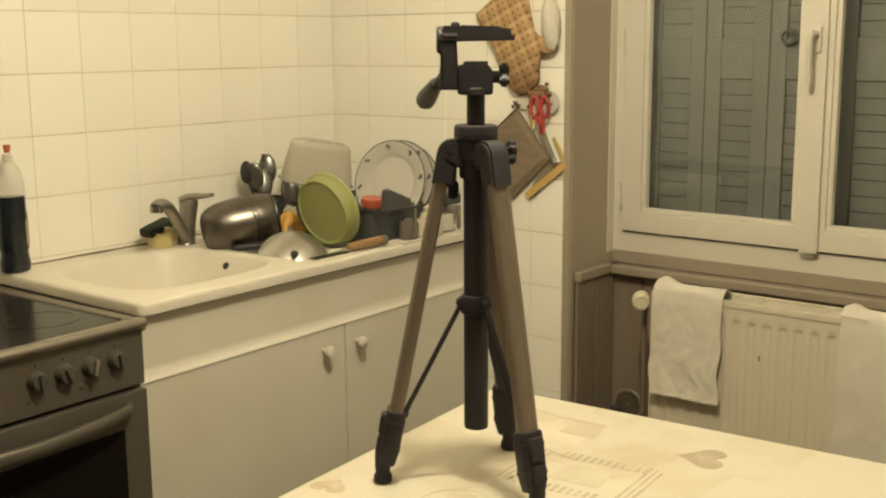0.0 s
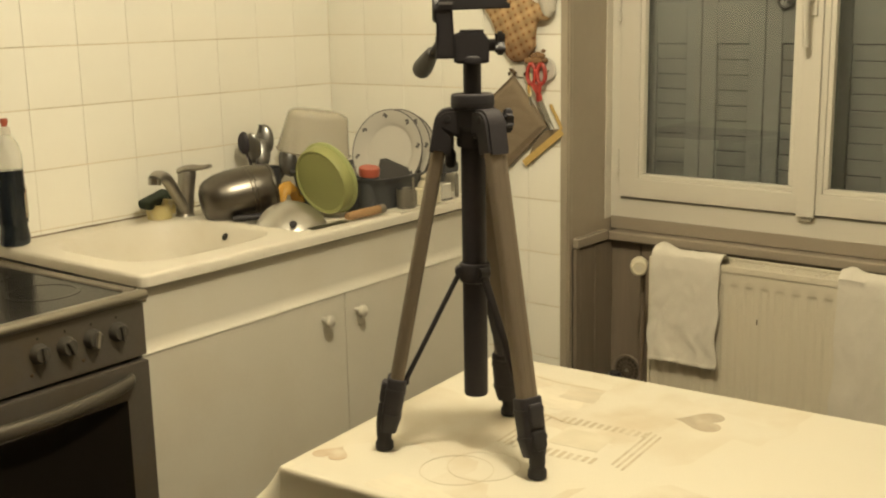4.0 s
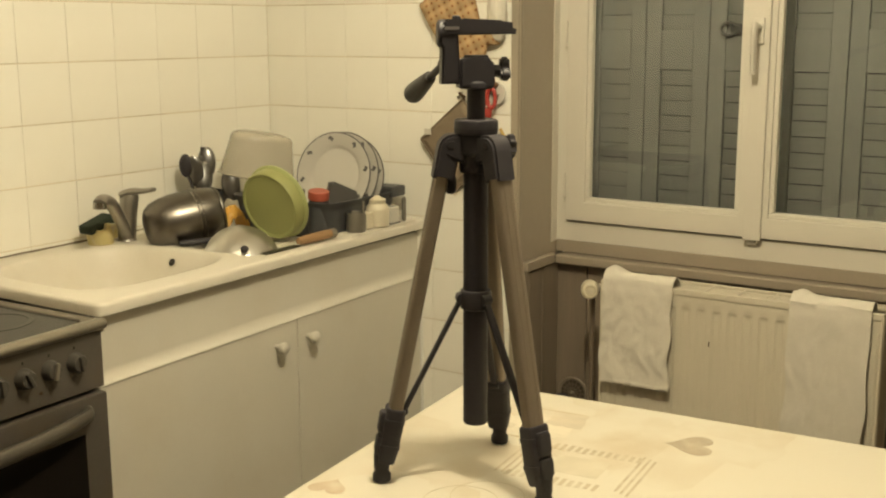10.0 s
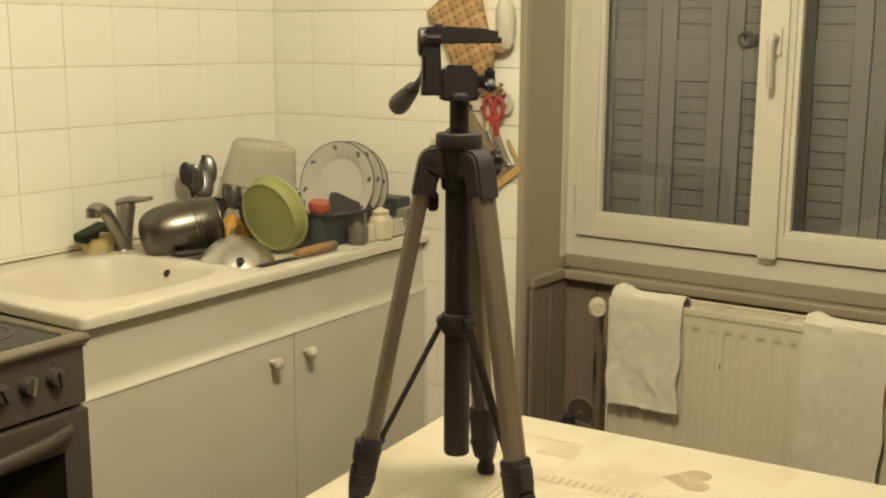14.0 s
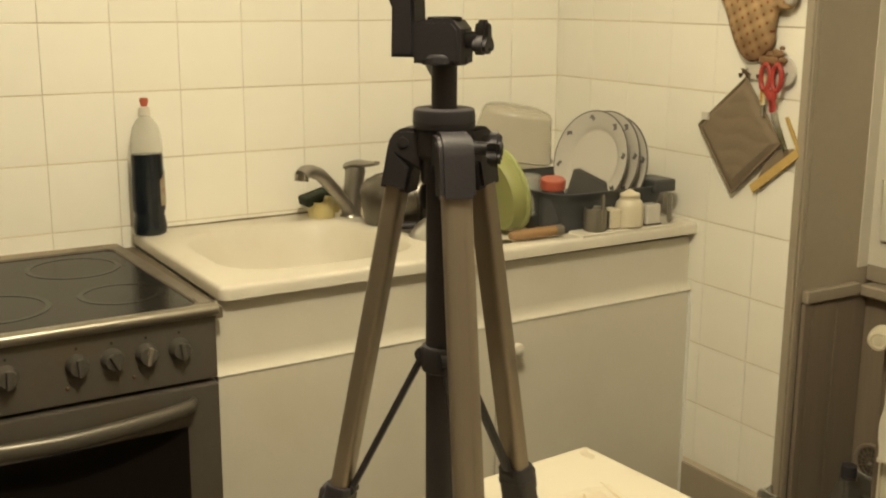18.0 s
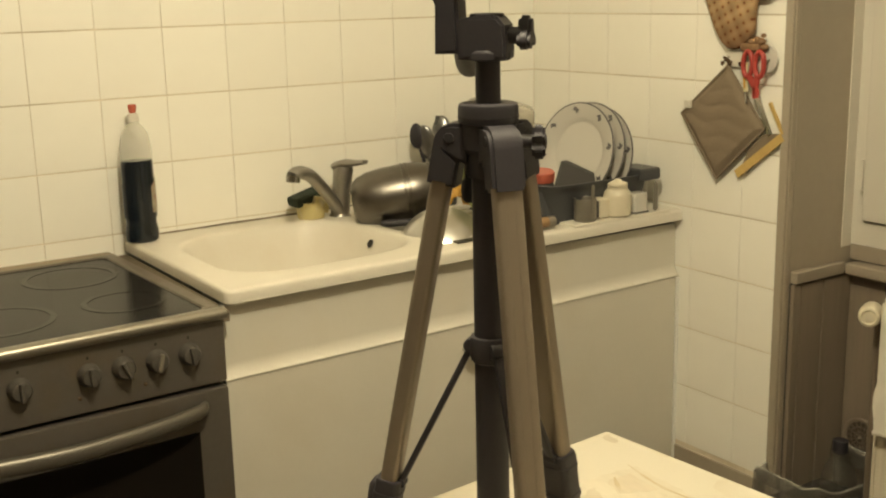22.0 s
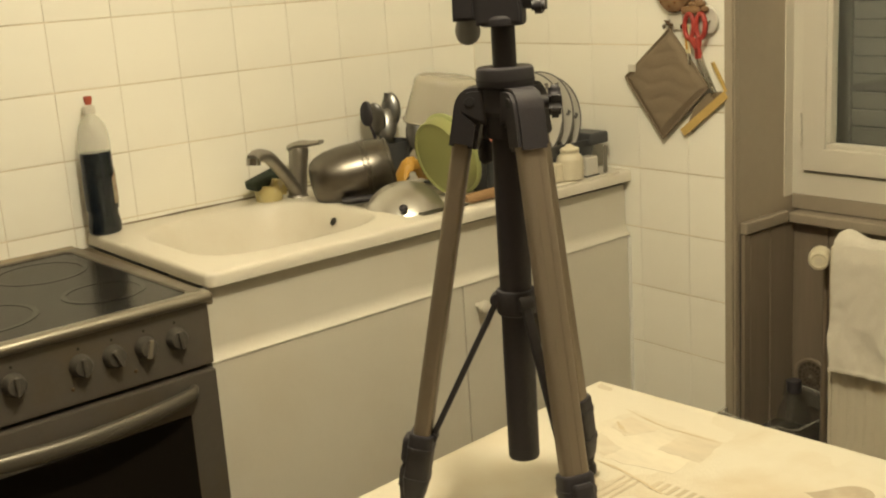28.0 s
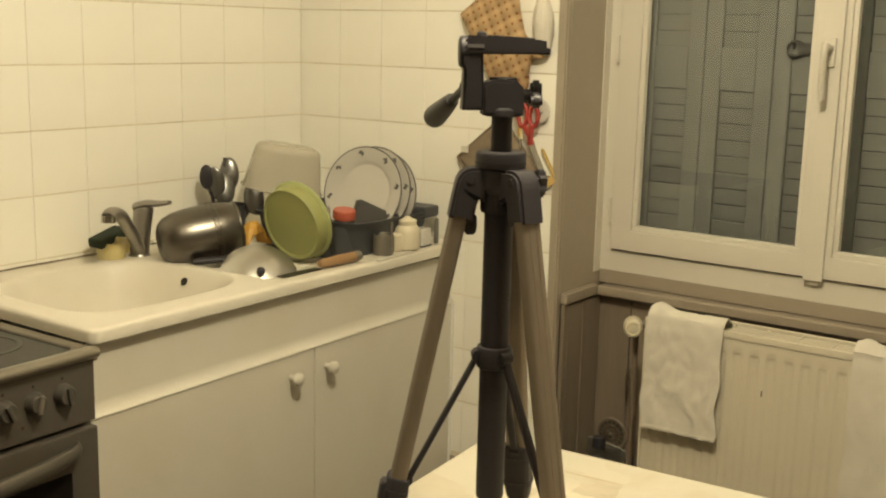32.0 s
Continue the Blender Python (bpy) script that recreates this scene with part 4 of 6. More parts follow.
hp = smooth_line([(SX0 + 0.050, SF - 0.006, 0.697), (SX0 + 0.075, SF - 0.028, 0.694), (SX0 + 0.16, SF - 0.042, 0.688), ((SX0 + SX1) / 2, SF - 0.050, 0.684), (SX1 - 0.16, SF - 0.042, 0.688), (SX1 - 0.075, SF - 0.028, 0.694), (SX1 - 0.050, SF - 0.006, 0.697)], 8)
taper = [0.55 + 0.45 * math.sin(math.pi * k / (len(hp) - 1)) ** 0.6 for k in range(len(hp))]
part("handle", sweep(hp, ring(0.012, 16, 0.016), scales=taper), M["bar_metal"], door, "curved satin metal bar handle")
cooker.rotation_euler.z = radians(1.8)    # it stands a little askew
part("drawer", box((SX0 + 0.003, SF - 0.004, 0.035), (SX1 - 0.003, SF + 0.027, 0.192), 0.005), M["steel_grey"], cooker)

# ---- the table and its cloth ----
area(-0.006, -0.002, 0.0)
TA = Vector((-0.853, -1.256, 0.0))
tu, tv = Vector((-0.9954, -0.0958, 0.0)), Vector((0.0700, -0.99755, 0.0))
TW, TL, TZ = 0.632, 1.05, 0.7565
table = thing("table", TA + tu * 0.31 + tv * 0.52, "small wooden kitchen table under a cream cloth", "table")


def on_table(a, b, z):
    return TA + tu * a + tv * b + Vector((0, 0, z))


table_m = Matrix((( tu.x, tv.x, 0, TA.x), (tu.y, tv.y, 0, TA.y), (0, 0, 1, 0), (0, 0, 0, 1)))
b = box((0.006, 0.006, TZ - 0.032), (TW - 0.006, TL - 0.006, TZ - 0.004), 0.004)
b.transform(table_m)
part("tabletop", b, M["dark_wood"], table)
for a0 in (0.03, TW - 0.075):
    for b0 in (0.03, TL - 0.075):
        b = box((a0, b0, 0.0), (a0 + 0.045, b0 + 0.045, TZ - 0.033), 0.004)
        b.transform(table_m)
        part("leg", b, M["dark_wood"], table)
for lo, hi in (((0.08, 0.035, 0.64), (TW - 0.08, 0.055, 0.732)), ((0.08, TL - 0.055, 0.64), (TW - 0.08, TL - 0.035, 0.732)), ((0.035, 0.08, 0.64), (0.055, TL - 0.08, 0.732)), ((TW - 0.055, 0.08, 0.64), (TW - 0.035, TL - 0.08, 0.732))):
    b = box(lo, hi, 0.002)
    b.transform(table_m)
    part("apron", b, M["dark_wood"], table)

DROP = 0.19


EDGE = [0.0, 0.0021, 0.0042, 0.0063, 0.010, 0.016, 0.024, 0.034, 0.046, 0.060, 0.075, 0.090, 0.105, 0.120, 0.135, 0.150, 0.165, DROP]


def spaced(length, n):
    """Places across the cloth, closer together where it turns over the edges."""
    return [-e for e in EDGE[::-1]] + [length * k / n for k in range(1, n)] + [length + e for e in EDGE]


PLACES_A, PLACES_B = spaced(TW, 40), spaced(TL, 66)


def drape(u, v):
    """The cloth: flat on the top, folded sharply over the edges, hanging almost straight."""
    a, b = PLACES_A[round(u * (len(PLACES_A) - 1))], PLACES_B[round(v * (len(PLACES_B) - 1))]
    oa = max(0.0, -a, a - TW)
    ob = max(0.0, -b, b - TL)
    ca, cb = min(max(a, 0.0), TW), min(max(b, 0.0), TL)
    over = math.hypot(oa, ob)
    z = TZ
    if over > 0:
        R = 0.0065
        da, db = (a - ca) / over, (b - cb) / over
        if over < R * math.pi / 2:
            q = over / R
            out, z = R * math.sin(q), TZ - R * (1 - math.cos(q))
        else:
            fall = over - R * math.pi / 2
            fold = 0.005 * math.sin(11 * (ca + cb) + 1.3) * min(1, fall / 0.10)
            corner = 2 * oa * ob / over ** 2
            low = min(1.0, fall / 0.09)
            near = math.exp(-(TW - ca + cb) / 0.22)
            lean_out = min(0.93, 0.02 + 0.16 * near * low + 0.56 * corner * (0.85 + 0.15 * low))
            out, z = R + fold + lean_out * fall, TZ - R - fall * math.sqrt(1 - lean_out ** 2)
        ca, cb = ca + da * out, cb + db * out
    p = TA + tu * ca + tv * cb
    return (p.x, p.y, z)


cloth = thing("tablecloth", on_table(TW / 2, TL / 2, TZ), "cream oilcloth with faded beige patches and printed hearts on the table", "tablecloth")
part("cloth", sheet(len(PLACES_A) - 1, len(PLACES_B) - 1, drape, 0.0), M["cloth"], cloth, smooth=40)


def heart(a, b, size, turn):
    pts = []
    for k in range(48):
        t = 2 * math.pi * k / 48
        pts.append((size * 0.031 * 16 * math.sin(t) ** 3, size * 0.031 * (13 * math.cos(t) - 5 * math.cos(2 * t) - 2 * math.cos(3 * t) - math.cos(4 * t))))
    p = on_table(a, b, TZ + 0.0003)
    return prism(pts, Matrix.Translation(p) @ pose(0, 0, 0, 0, 0, turn), 0.0002)


def local(x, y):
    d = Vector((x, y, 0)) - TA
    return d.dot(tu), d.dot(tv)


M["print_heart"] = mat("faded_heart_print", (0.325, 0.272, 0.198), 0.6, var=0.3, scale=22, fine=0.1, fscale=150, stain=(0.558, 0.513, 0.409), stain_amount=0.7, stain_scale=17)
part("heart", heart(*local(-0.941, -1.738), 0.088, 197), M["print_heart"], cloth, "faded grey heart print")
part("heart", heart(*local(-1.405, -1.330), 0.06, 100), mat("faded_rose_print", (0.45, 0.355, 0.25), 0.6, var=0.25, scale=22, stain=(0.558, 0.513, 0.401), stain_amount=0.9, stain_scale=26), cloth, "faded rose heart print at the corner")
# bands of short printed strokes, a worn block of text that cannot be read
stroke = mat("worn_grey_print", (0.450, 0.387, 0.280), 0.6, var=0.3, scale=30, stain=(0.576, 0.535, 0.427), stain_amount=0.85, stain_scale=34)
p00, p10, p01 = Vector((-1.069, -1.549, 0)), Vector((-1.053, -1.713, 0)), Vector((-1.221, -1.534, 0))
eu, ev = (p10 - p00), (p01 - p00)
turn_ = math.degrees(math.atan2(eu.y, eu.x))
def stroke_at(fu, fv, w, h):
    p = p00 + eu * fu + ev * fv
    p.z = TZ + 0.0003
    return prism([(-w / 2, -h / 2), (w / 2, -h / 2), (w / 2, h / 2), (-w / 2, h / 2)], Matrix.Translation(p) @ pose(0, 0, 0, 0, 0, turn_), 0.0002)
rng = random.Random(5)
for k in range(12):
    part("printed_stroke", stroke_at(0.04 + k * 0.078, 0.03 + 0.01 * rng.random(), 0.007, 0.020 + 0.008 * rng.random()), stroke, cloth)
for k in range(12):
    part("printed_stroke", stroke_at(0.04 + k * 0.078, 0.93 + 0.01 * rng.random(), 0.007, 0.020 + 0.008 * rng.random()), stroke, cloth)
for k in range(3):
    part("printed_line", stroke_at(0.99 + 0.07 * k, 0.42 + 0.04 * k, 0.0045, 0.15), stroke, cloth)
    part("printed_line", stroke_at(-0.02 - 0.07 * k, 0.5, 0.0045, 0.14), stroke, cloth)
part("printed_block", stroke_at(0.5, 0.48, 0.085, 0.07), mat("pale_patch_print", (0.549, 0.500, 0.387), 0.6, var=0.2, scale=20, stain=(0.590, 0.553, 0.454), stain_amount=0.9, stain_scale=20), cloth)
ring_ink = mat("worn_ring_print", (0.52, 0.46, 0.34), 0.6, var=0.15, scale=18, stain=(0.59, 0.553, 0.453), stain_amount=1.0, stain_scale=16)
circ = [(-1.307, -1.562), (-1.342, -1.538)]
for cx, cy in circ:
    b = turned([(0.055, 0), (0.055, 0.0004), (0.0540, 0.0004), (0.0540, 0)], 48, Matrix.Translation((cx, cy, TZ + 0.0001)), caps=False)
    part("printed_ring", b, ring_ink, cloth)

# a brushed taupe patch with darker strokes

def brushed(points, wide, material, name="brushed_stroke"):
    """A soft stroke along a line on the cloth, thinning to both ends."""
    line = smooth_line([(x, y, 0) for x, y in points], 6)
    left, right = [], []
    for k, p in enumerate(line):
        d = line[min(k + 1, len(line) - 1)] - line[max(k - 1, 0)]
        side_ = Vector((-d.y, d.x, 0)).normalized()
        w_ = wide * (0.25 + 0.75 * math.sin(math.pi * (k + 0.6) / (len(line) + 0.2))) * (0.85 + 0.3 * noise.noise((p.x * 60, p.y * 60, 3)))
        left.append((p + side_ * w_ / 2)[:2])
        right.append((p - side_ * w_ / 2)[:2])
    part(name, prism(left + right[::-1], Matrix.Translation((0, 0, TZ + 0.0008)), 0.0001), material, cloth)


def fading(name, col, under, scale, amount=1.0):
    """A worn print: streaks of colour that break up into the cloth's own colour."""
    return mat(name, col, 0.5, var=0.25, scale=scale * 0.7, fine=0.12, fscale=70, stretch=(1.6, 0.5, 1), stain=under, stain_amount=amount, stain_scale=scale)


under = (0.590, 0.553, 0.452)
pale = fading("pale_brushed_print", (0.540, 0.495, 0.396), under, 9)
deep = fading("taupe_brushed_print", (0.468, 0.416, 0.322), under, 16)


def blot(pts, height, material):
    """A print with a ragged outline lying on the cloth."""
    n_, out = len(pts), []
    for k in range(n_):
        p, q = Vector(pts[k]), Vector(pts[(k + 1) % n_])
        for j in range(12):
            w = p.lerp(q, j / 12)
            out.append((w.x + 0.006 * noise.noise((w.x * 70, w.y * 70, 1)), w.y + 0.006 * noise.noise((w.x * 70, w.y * 70, 9))))
    part("printed_patch", prism(out, Matrix.Translation((0, 0, TZ + height)), 0.0001), material, cloth)


blot([(-0.905, -1.375), (-1.000, -1.365), (-1.060, -1.450), (-1.035, -1.552), (-0.915, -1.530)], 0.0002, pale)
blot([(-0.928, -1.385), (-0.975, -1.390), (-0.985, -1.425), (-0.935, -1.450)], 0.0005, deep)
blot([(-0.925, -1.478), (-0.990, -1.490), (-0.985, -1.555), (-0.912, -1.540)], 0.0005, deep)
blot([(-1.000, -1.390), (-1.035, -1.405), (-1.052, -1.445), (-1.020, -1.450)], 0.0005, deep)
blot([(-0.860, -1.264), (-0.875, -1.270), (-0.876, -1.295), (-0.860, -1.292)], 0.0003, deep)
streak = fading("streak_print", (0.427, 0.351, 0.227), (0.558, 0.504, 0.383), 24, 0.8)
brushed([(-0.912, -1.365), (-0.921, -1.410), (-0.925, -1.448), (-0.921, -1.498), (-0.918, -1.535)], 0.0060, streak)
brushed([(-1.070, -1.450), (-1.072, -1.500), (-1.087, -1.578)], 0.006, streak)
brushed([(-0.955, -1.384), (-0.967, -1.402), (-0.977, -1.420)], 0.008, streak)
blot([(-1.400, -1.470), (-1.462, -1.460), (-1.455, -1.600), (-1.420, -1.610)], 0.00015, pale)

# ---- the tripod on the table ----
area(0, 0, 0)
AX, AY, FOOT = -1.2575, -1.5095, TZ + 0.0012
tripod = thing("tripod", (AX, AY, FOOT), "black and champagne photo tripod with pan head standing on the table", "tripod")


def at_axis(r, deg, z):
    return Vector((AX + r * math.cos(radians(deg)), AY + r * math.sin(radians(deg)), z))


def rounded(wide, deep, power=0.5, n=28):
    """A rounded rectangle section."""
    return [(wide * math.copysign(abs(math.cos(a)) ** power, math.cos(a)), deep * math.copysign(abs(math.sin(a)) ** power, math.sin(a))) for a in [2 * math.pi * k / n for k in range(n)]]


part("centre_column", rod((AX, AY, 0.844), (AX, AY, 1.234), 0.0183, seg=32, round_=0.002), M["black"], tripod)
part("column_cap", turned([(0.0150, 0.8425), (0.0172, 0.8432), (0.0172, 0.8444)], 28, Matrix.Translation((AX, AY, 0))), M["black_soft"], tripod)
part("upper_column", rod((AX, AY, 1.230), (AX, AY, 1.349), 0.0131, seg=28), M["black"], tripod)
# the hub: a drum between the legs, with a broad clamping ring on top
bm = turned([(0.0190, 1.2235), (0.0225, 1.2240), (0.0240, 1.2270), (0.0240, 1.2480), (0.0285, 1.2540), (0.0290, 1.2790), (0.0250, 1.2810)], 40, Matrix.Translation((AX, AY, 0)))
hub = part("hub", bm, M["black"], tripod)
bm = turned([(0.0270, 1.2790), (0.0312, 1.2800), (0.0318, 1.2830), (0.0318, 1.2955), (0.0308, 1.2995), (0.0285, 1.3010), (0.0160, 1.3010), (0.0140, 1.2995)], 44, Matrix.Translation((AX, AY, 0)))
part("clamp_ring", bm, M["black"], hub)
part("ring_seam", turned([(0.0321, 1.2860), (0.0323, 1.2868), (0.0321, 1.2876)], 44, Matrix.Translation((AX, AY, 0)), caps=False), M["black_soft"], hub)
# locking knob of the column
kd = Vector((0.755, -0.656, 0))
kp = Vector((AX, AY, 1.260)) + kd * 0.028
part("lock_shaft", rod(kp - kd * 0.004, kp + kd * 0.022, 0.0075, seg=16), M["black"], tripod)
lobes = [((0.0145 + 0.0026 * math.cos(7 * a)) * math.cos(a), (0.0160 + 0.0026 * math.cos(7 * a)) * math.sin(a)) for a in [2 * math.pi * k / 56 for k in range(56)]]
part("lock_knob", prism(lobes, aim(kp + kd * 0.0175, kd), 0.0135, 0.003), M["black"], tripod)
part("knob_cap", turned([(0.0075, 0), (0.0070, 0.0015), (0.001, 0.002)], 20, aim(kp + kd * 0.0308, kd)), M["black_soft"], tripod)
# the crank of the column hangs behind the hub
cd = Vector((math.cos(radians(80)), math.sin(radians(80)), 0))
cp = Vector((AX, AY, 1.246))
part("crank_shaft", rod(cp + cd * 0.022, cp + cd * 0.050, 0.006, seg=14), M["black"], tripod)
crank = part("crank_arm", sweep([cp + cd * 0.048 + Vector((0, 0, 0.006)), cp + cd * 0.049 - Vector((0, 0, 0.020)), cp + cd * 0.050 - Vector((0, 0, 0.034))], rounded(0.0055, 0.0032, 0.6, 16), up=(0, 1, 0)), M["black"], tripod)
part("crank_knob", turned([(0.0055, 0.0), (0.0082, 0.004), (0.0088, 0.014), (0.0080, 0.023), (0.0050, 0.027), (0.001, 0.0275)], 22, aim(cp + cd * 0.050 - Vector((0, 0, 0.031)), (0, 0, -1))), M["black_soft"], crank)
# each leg: a rounded shoulder, a flat oval tube with ridges, a clamp with its lever, a foot and a brace
SHOULDER = [(0.016, 1.2350), (0.016, 1.2795), (0.0440, 1.2805), (0.0520, 1.2790), (0.0590, 1.2740), (0.0635, 1.2670), (0.0660, 1.2580), (0.0735, 1.2185), (0.0430, 1.2125), (0.0392, 1.2330), (0.0370, 1.2400), (0.0300, 1.2420)]
tube_sec = rounded(0.0152, 0.0105)
for deg, r_top, r_foot in ((130.0, 0.0445, 0.143), (252.5, 0.0475, 0.149), (15.5, 0.0505, 0.148)):
    top_, foot = at_axis(r_top, deg, 1.251), at_axis(r_foot, deg, FOOT)
    d = (foot - top_).normalized()
    out = Vector((math.cos(radians(deg)), math.sin(radians(deg)), 0))
    sidev = Vector((-out.y, out.x, 0))
    sm = Matrix(((out.x, 0, sidev.x, AX), (out.y, 0, sidev.y, AY), (0, 1, 0, 0), (0, 0, 0, 1)))
    sh = part("shoulder", prism([(r_ + (r_top - 0.0535 if r_ > 0.035 else 0), z_) for r_, z_ in SHOULDER], sm @ Matrix.Translation((0, 0, -0.0178)), 0.0356, 0.0038), M["black"], tripod)
    pin_at = at_axis(r_top - 0.0065, deg, 1.2655)
    part("pin", rod(pin_at - sidev * 0.0186, pin_at + sidev * 0.0186, 0.0058, seg=16, round_=0.001), M["black_soft"], sh)
    p0, p1 = top_ + d * 0.026, top_ + d * 0.405
    lg = part("leg_tube", sweep([p0, p1], tube_sec, up=out), M["tube"], tripod)
    for g0 in (-0.0052, 0.0052):
        b = sweep([p0 + d * 0.010, p1 - d * 0.002], [(g0 - 0.0010, 0.0098), (g0 + 0.0010, 0.0098), (g0 + 0.0010, 0.0110), (g0 - 0.0010, 0.0110)], up=out)
        part("ridge", b, M["tube"], lg)
    c0, c1 = top_ + d * 0.386, top_ + d * 0.472
    cl = part("clamp", sweep([c0, c0 + d * 0.003, c0 + d * 0.030, c1 - d * 0.020, c1 - d * 0.004, c1], rounded(0.0196, 0.0156), scales=[0.90, 0.98, 1.0, 0.97, 0.84, 0.78], up=out), M["black"], tripod)
    # the quick lever lies against the clamp in two steps
    for k, (l0, l1, proud) in enumerate(((0.006, 0.040, 0.0062), (0.044, 0.074, 0.0050))):
        q0, q1 = c0 + d * l0 + out * 0.0130, c0 + d * l1 + out * 0.0125
        b = sweep([q0, q0 + d * 0.004, q1 - d * 0.006, q1], rounded(0.0125, 0.0035 + proud, 0.4, 20), scales=[0.80, 1.0, 1.0, 0.72], up=out)
        part("lever", b, M["black_soft"] if k else M["black"], cl)
    for s_ in (0.016, 0.056):
        q = c0 + d * s_
        part("rib", sweep([q, q + d * 0.006], rounded(0.0206, 0.0163), up=out), M["black"], cl)
    b = turned([(0.0128, 0.0), (0.0140, 0.002), (0.0138, 0.011), (0.0112, 0.015), (0.0112, 0.020), (0.0120, 0.022), (0.0118, 0.044)], 24, Matrix.Translation(foot))
    part("foot", b, M["black_soft"], tripod)
    bl = top_ + d * 0.392
    b0, b1 = at_axis(0.0215, deg, 1.037), bl - out * 0.013
    bd = (b1 - b0).normalized()
    b = sweep([b0, b0 + bd * 0.03, b1 - bd * 0.02, b1], rounded(0.0058, 0.0036, 0.5, 16))
    part("brace", b, M["black"], tripod)
    part("brace_lug", rod(b0 - sidev * 0.0085, b0 + sidev * 0.0085, 0.0085, seg=16, round_=0.0015), M["black"], tripod)
    part("brace_pin", rod(b1 - sidev * 0.0075, b1 + sidev * 0.0075, 0.0060, seg=14, round_=0.001), M["black_soft"], tripod)
bm = turned([(0.0186, 1.020), (0.0222, 1.022), (0.0236, 1.028), (0.0238, 1.044), (0.0222, 1.049), (0.0186, 1.050)], 32, Matrix.Translation((AX, AY, 0)), caps=False)
part("collar", bm, M["black"], tripod)
# pan head: hu runs along the platform, hv along the handle
hu, hv = Vector((0.640, -0.768, 0)), Vector((0.768, 0.640, 0))
H = Matrix(((hu.x, hv.x, 0, AX), (hu.y, hv.y, 0, AY), (0, 0, 1, 0), (0, 0, 0, 1)))


def head_shape(outline, half, bev):
    """A block cut to an outline in the plane of the platform's length and height."""
    return prism(outline, H @ Matrix(((1, 0, 0, 0), (0, 0, 1, -half), (0, 1, 0, 0), (0, 0, 0, 1))), 2 * half, bev)


part("pan_base", turned([(0.0220, 1.3440), (0.0245, 1.3455), (0.0245, 1.3520), (0.0225, 1.3550)], 32, Matrix.Translation((AX, AY, 0))), M["black"], tripod)
part("pan_block", head_shape([(-0.026, 1.3460), (0.0235, 1.3460), (0.0240, 1.3560), (0.0225, 1.3800), (0.0150, 1.3885), (-0.0150, 1.3885), (-0.026, 1.3850)], 0.0215, 0.003), M["black"], tripod)
part("pan_scale", turned([(0.0175, 1.3880), (0.0175, 1.3905), (0.0160, 1.3915), (0.001, 1.3915)], 28, Matrix.Translation((AX, AY, 0))), M["black_soft"], tripod)
bracket = part("tilt_bracket", head_shape([(-0.0515, 1.3515), (-0.0265, 1.3515), (-0.0250, 1.3560), (-0.0262, 1.3950), (-0.0275, 1.4200), (-0.0280, 1.4370), (-0.0480, 1.4370), (-0.0540, 1.4290), (-0.0540, 1.4080), (-0.0505, 1.4000)], 0.0190, 0.0035), M["black"], tripod)
bm = turned([(0.0160, 0), (0.0188, 0.002), (0.0196, 0.005), (0.0196, 0.022), (0.0185, 0.026)], 32, H @ aim((-0.0560, 0.0, 1.4215), (1, 0, 0)))
part("tilt_drum", bm, M["black"], bracket)
plate = part("platform", head_shape([(-0.0480, 1.4190), (0.0440, 1.4205), (0.0540, 1.4205), (0.0545, 1.4275), (0.0495, 1.4290), (0.0490, 1.4365), (0.0390, 1.4380), (-0.0250, 1.4412), (-0.0460, 1.4415)], 0.0205, 0.0022), M["black"], tripod)
part("quick_plate", head_shape([(-0.0200, 1.4402), (0.0350, 1.4376), (0.0350, 1.4398), (-0.0200, 1.4424)], 0.0165, 0.0008), M["black_soft"], plate)
part("level_bump", turned([(0.0065, 0), (0.0060, 0.0045), (0.0035, 0.006), (0.001, 0.0062)], 18, H @ Matrix.Translation((-0.0290, -0.004, 1.4405))), M["black_soft"], plate)
b = box((-0.0475, -0.0212, 1.4270), (-0.0270, -0.0202, 1.4312), 0.0)
b.transform(H)
part("printed_bar", b, M["print_grey"], plate, "short line of unreadable pale print")
# pan lock: shaft and winged knob
part("lock_shaft", rod(H @ Vector((0.021, 0, 1.3690)), H @ Vector((0.036, 0, 1.3690)), 0.0088, seg=18), M["black"], tripod)
wing = []
for k in range(48):
    a = 2 * math.pi * k / 48
    r = 0.0110 + 0.0090 * abs(math.cos(1.5 * a)) ** 1.6
    wing.append((r * math.cos(a), r * math.sin(a)))
wm = H @ Matrix.Translation((0.0335, 0, 1.3690)) @ Matrix(((0, 0, 1, 0), (0, 1, 0, 0), (1, 0, 0, 0), (0, 0, 0, 1)))
part("wing_knob", prism(wing, wm, 0.0140, 0.0035), M["black"], tripod)
h0, h1 = H @ Vector((-0.0400, 0.010, 1.3840)), Vector((-1.1445, -1.3190, 1.3230))
hd = (h1 - h0).normalized()
hl = (h1 - h0).length
part("handle_rod", rod(h0, h0 + hd * (hl - 0.09), 0.0055, seg=14), M["black"], tripod)
part("handle_collar", rod(h0, h0 + hd * 0.024, 0.0095, 0.0085, seg=18, round_=0.0015), M["black"], tripod)
gp = [(0.0080, -0.004), (0.0100, 0.0), (0.0112, 0.016), (0.0142, 0.060), (0.0158, 0.086), (0.0155, 0.100), (0.0125, 0.109), (0.0070, 0.113), (0.001, 0.114)]
part("handle_grip", turned(gp, 28, aim(h0 + hd * (hl - 0.113), hd)), M["grip"], tripod, "dark grey ribbed grip")

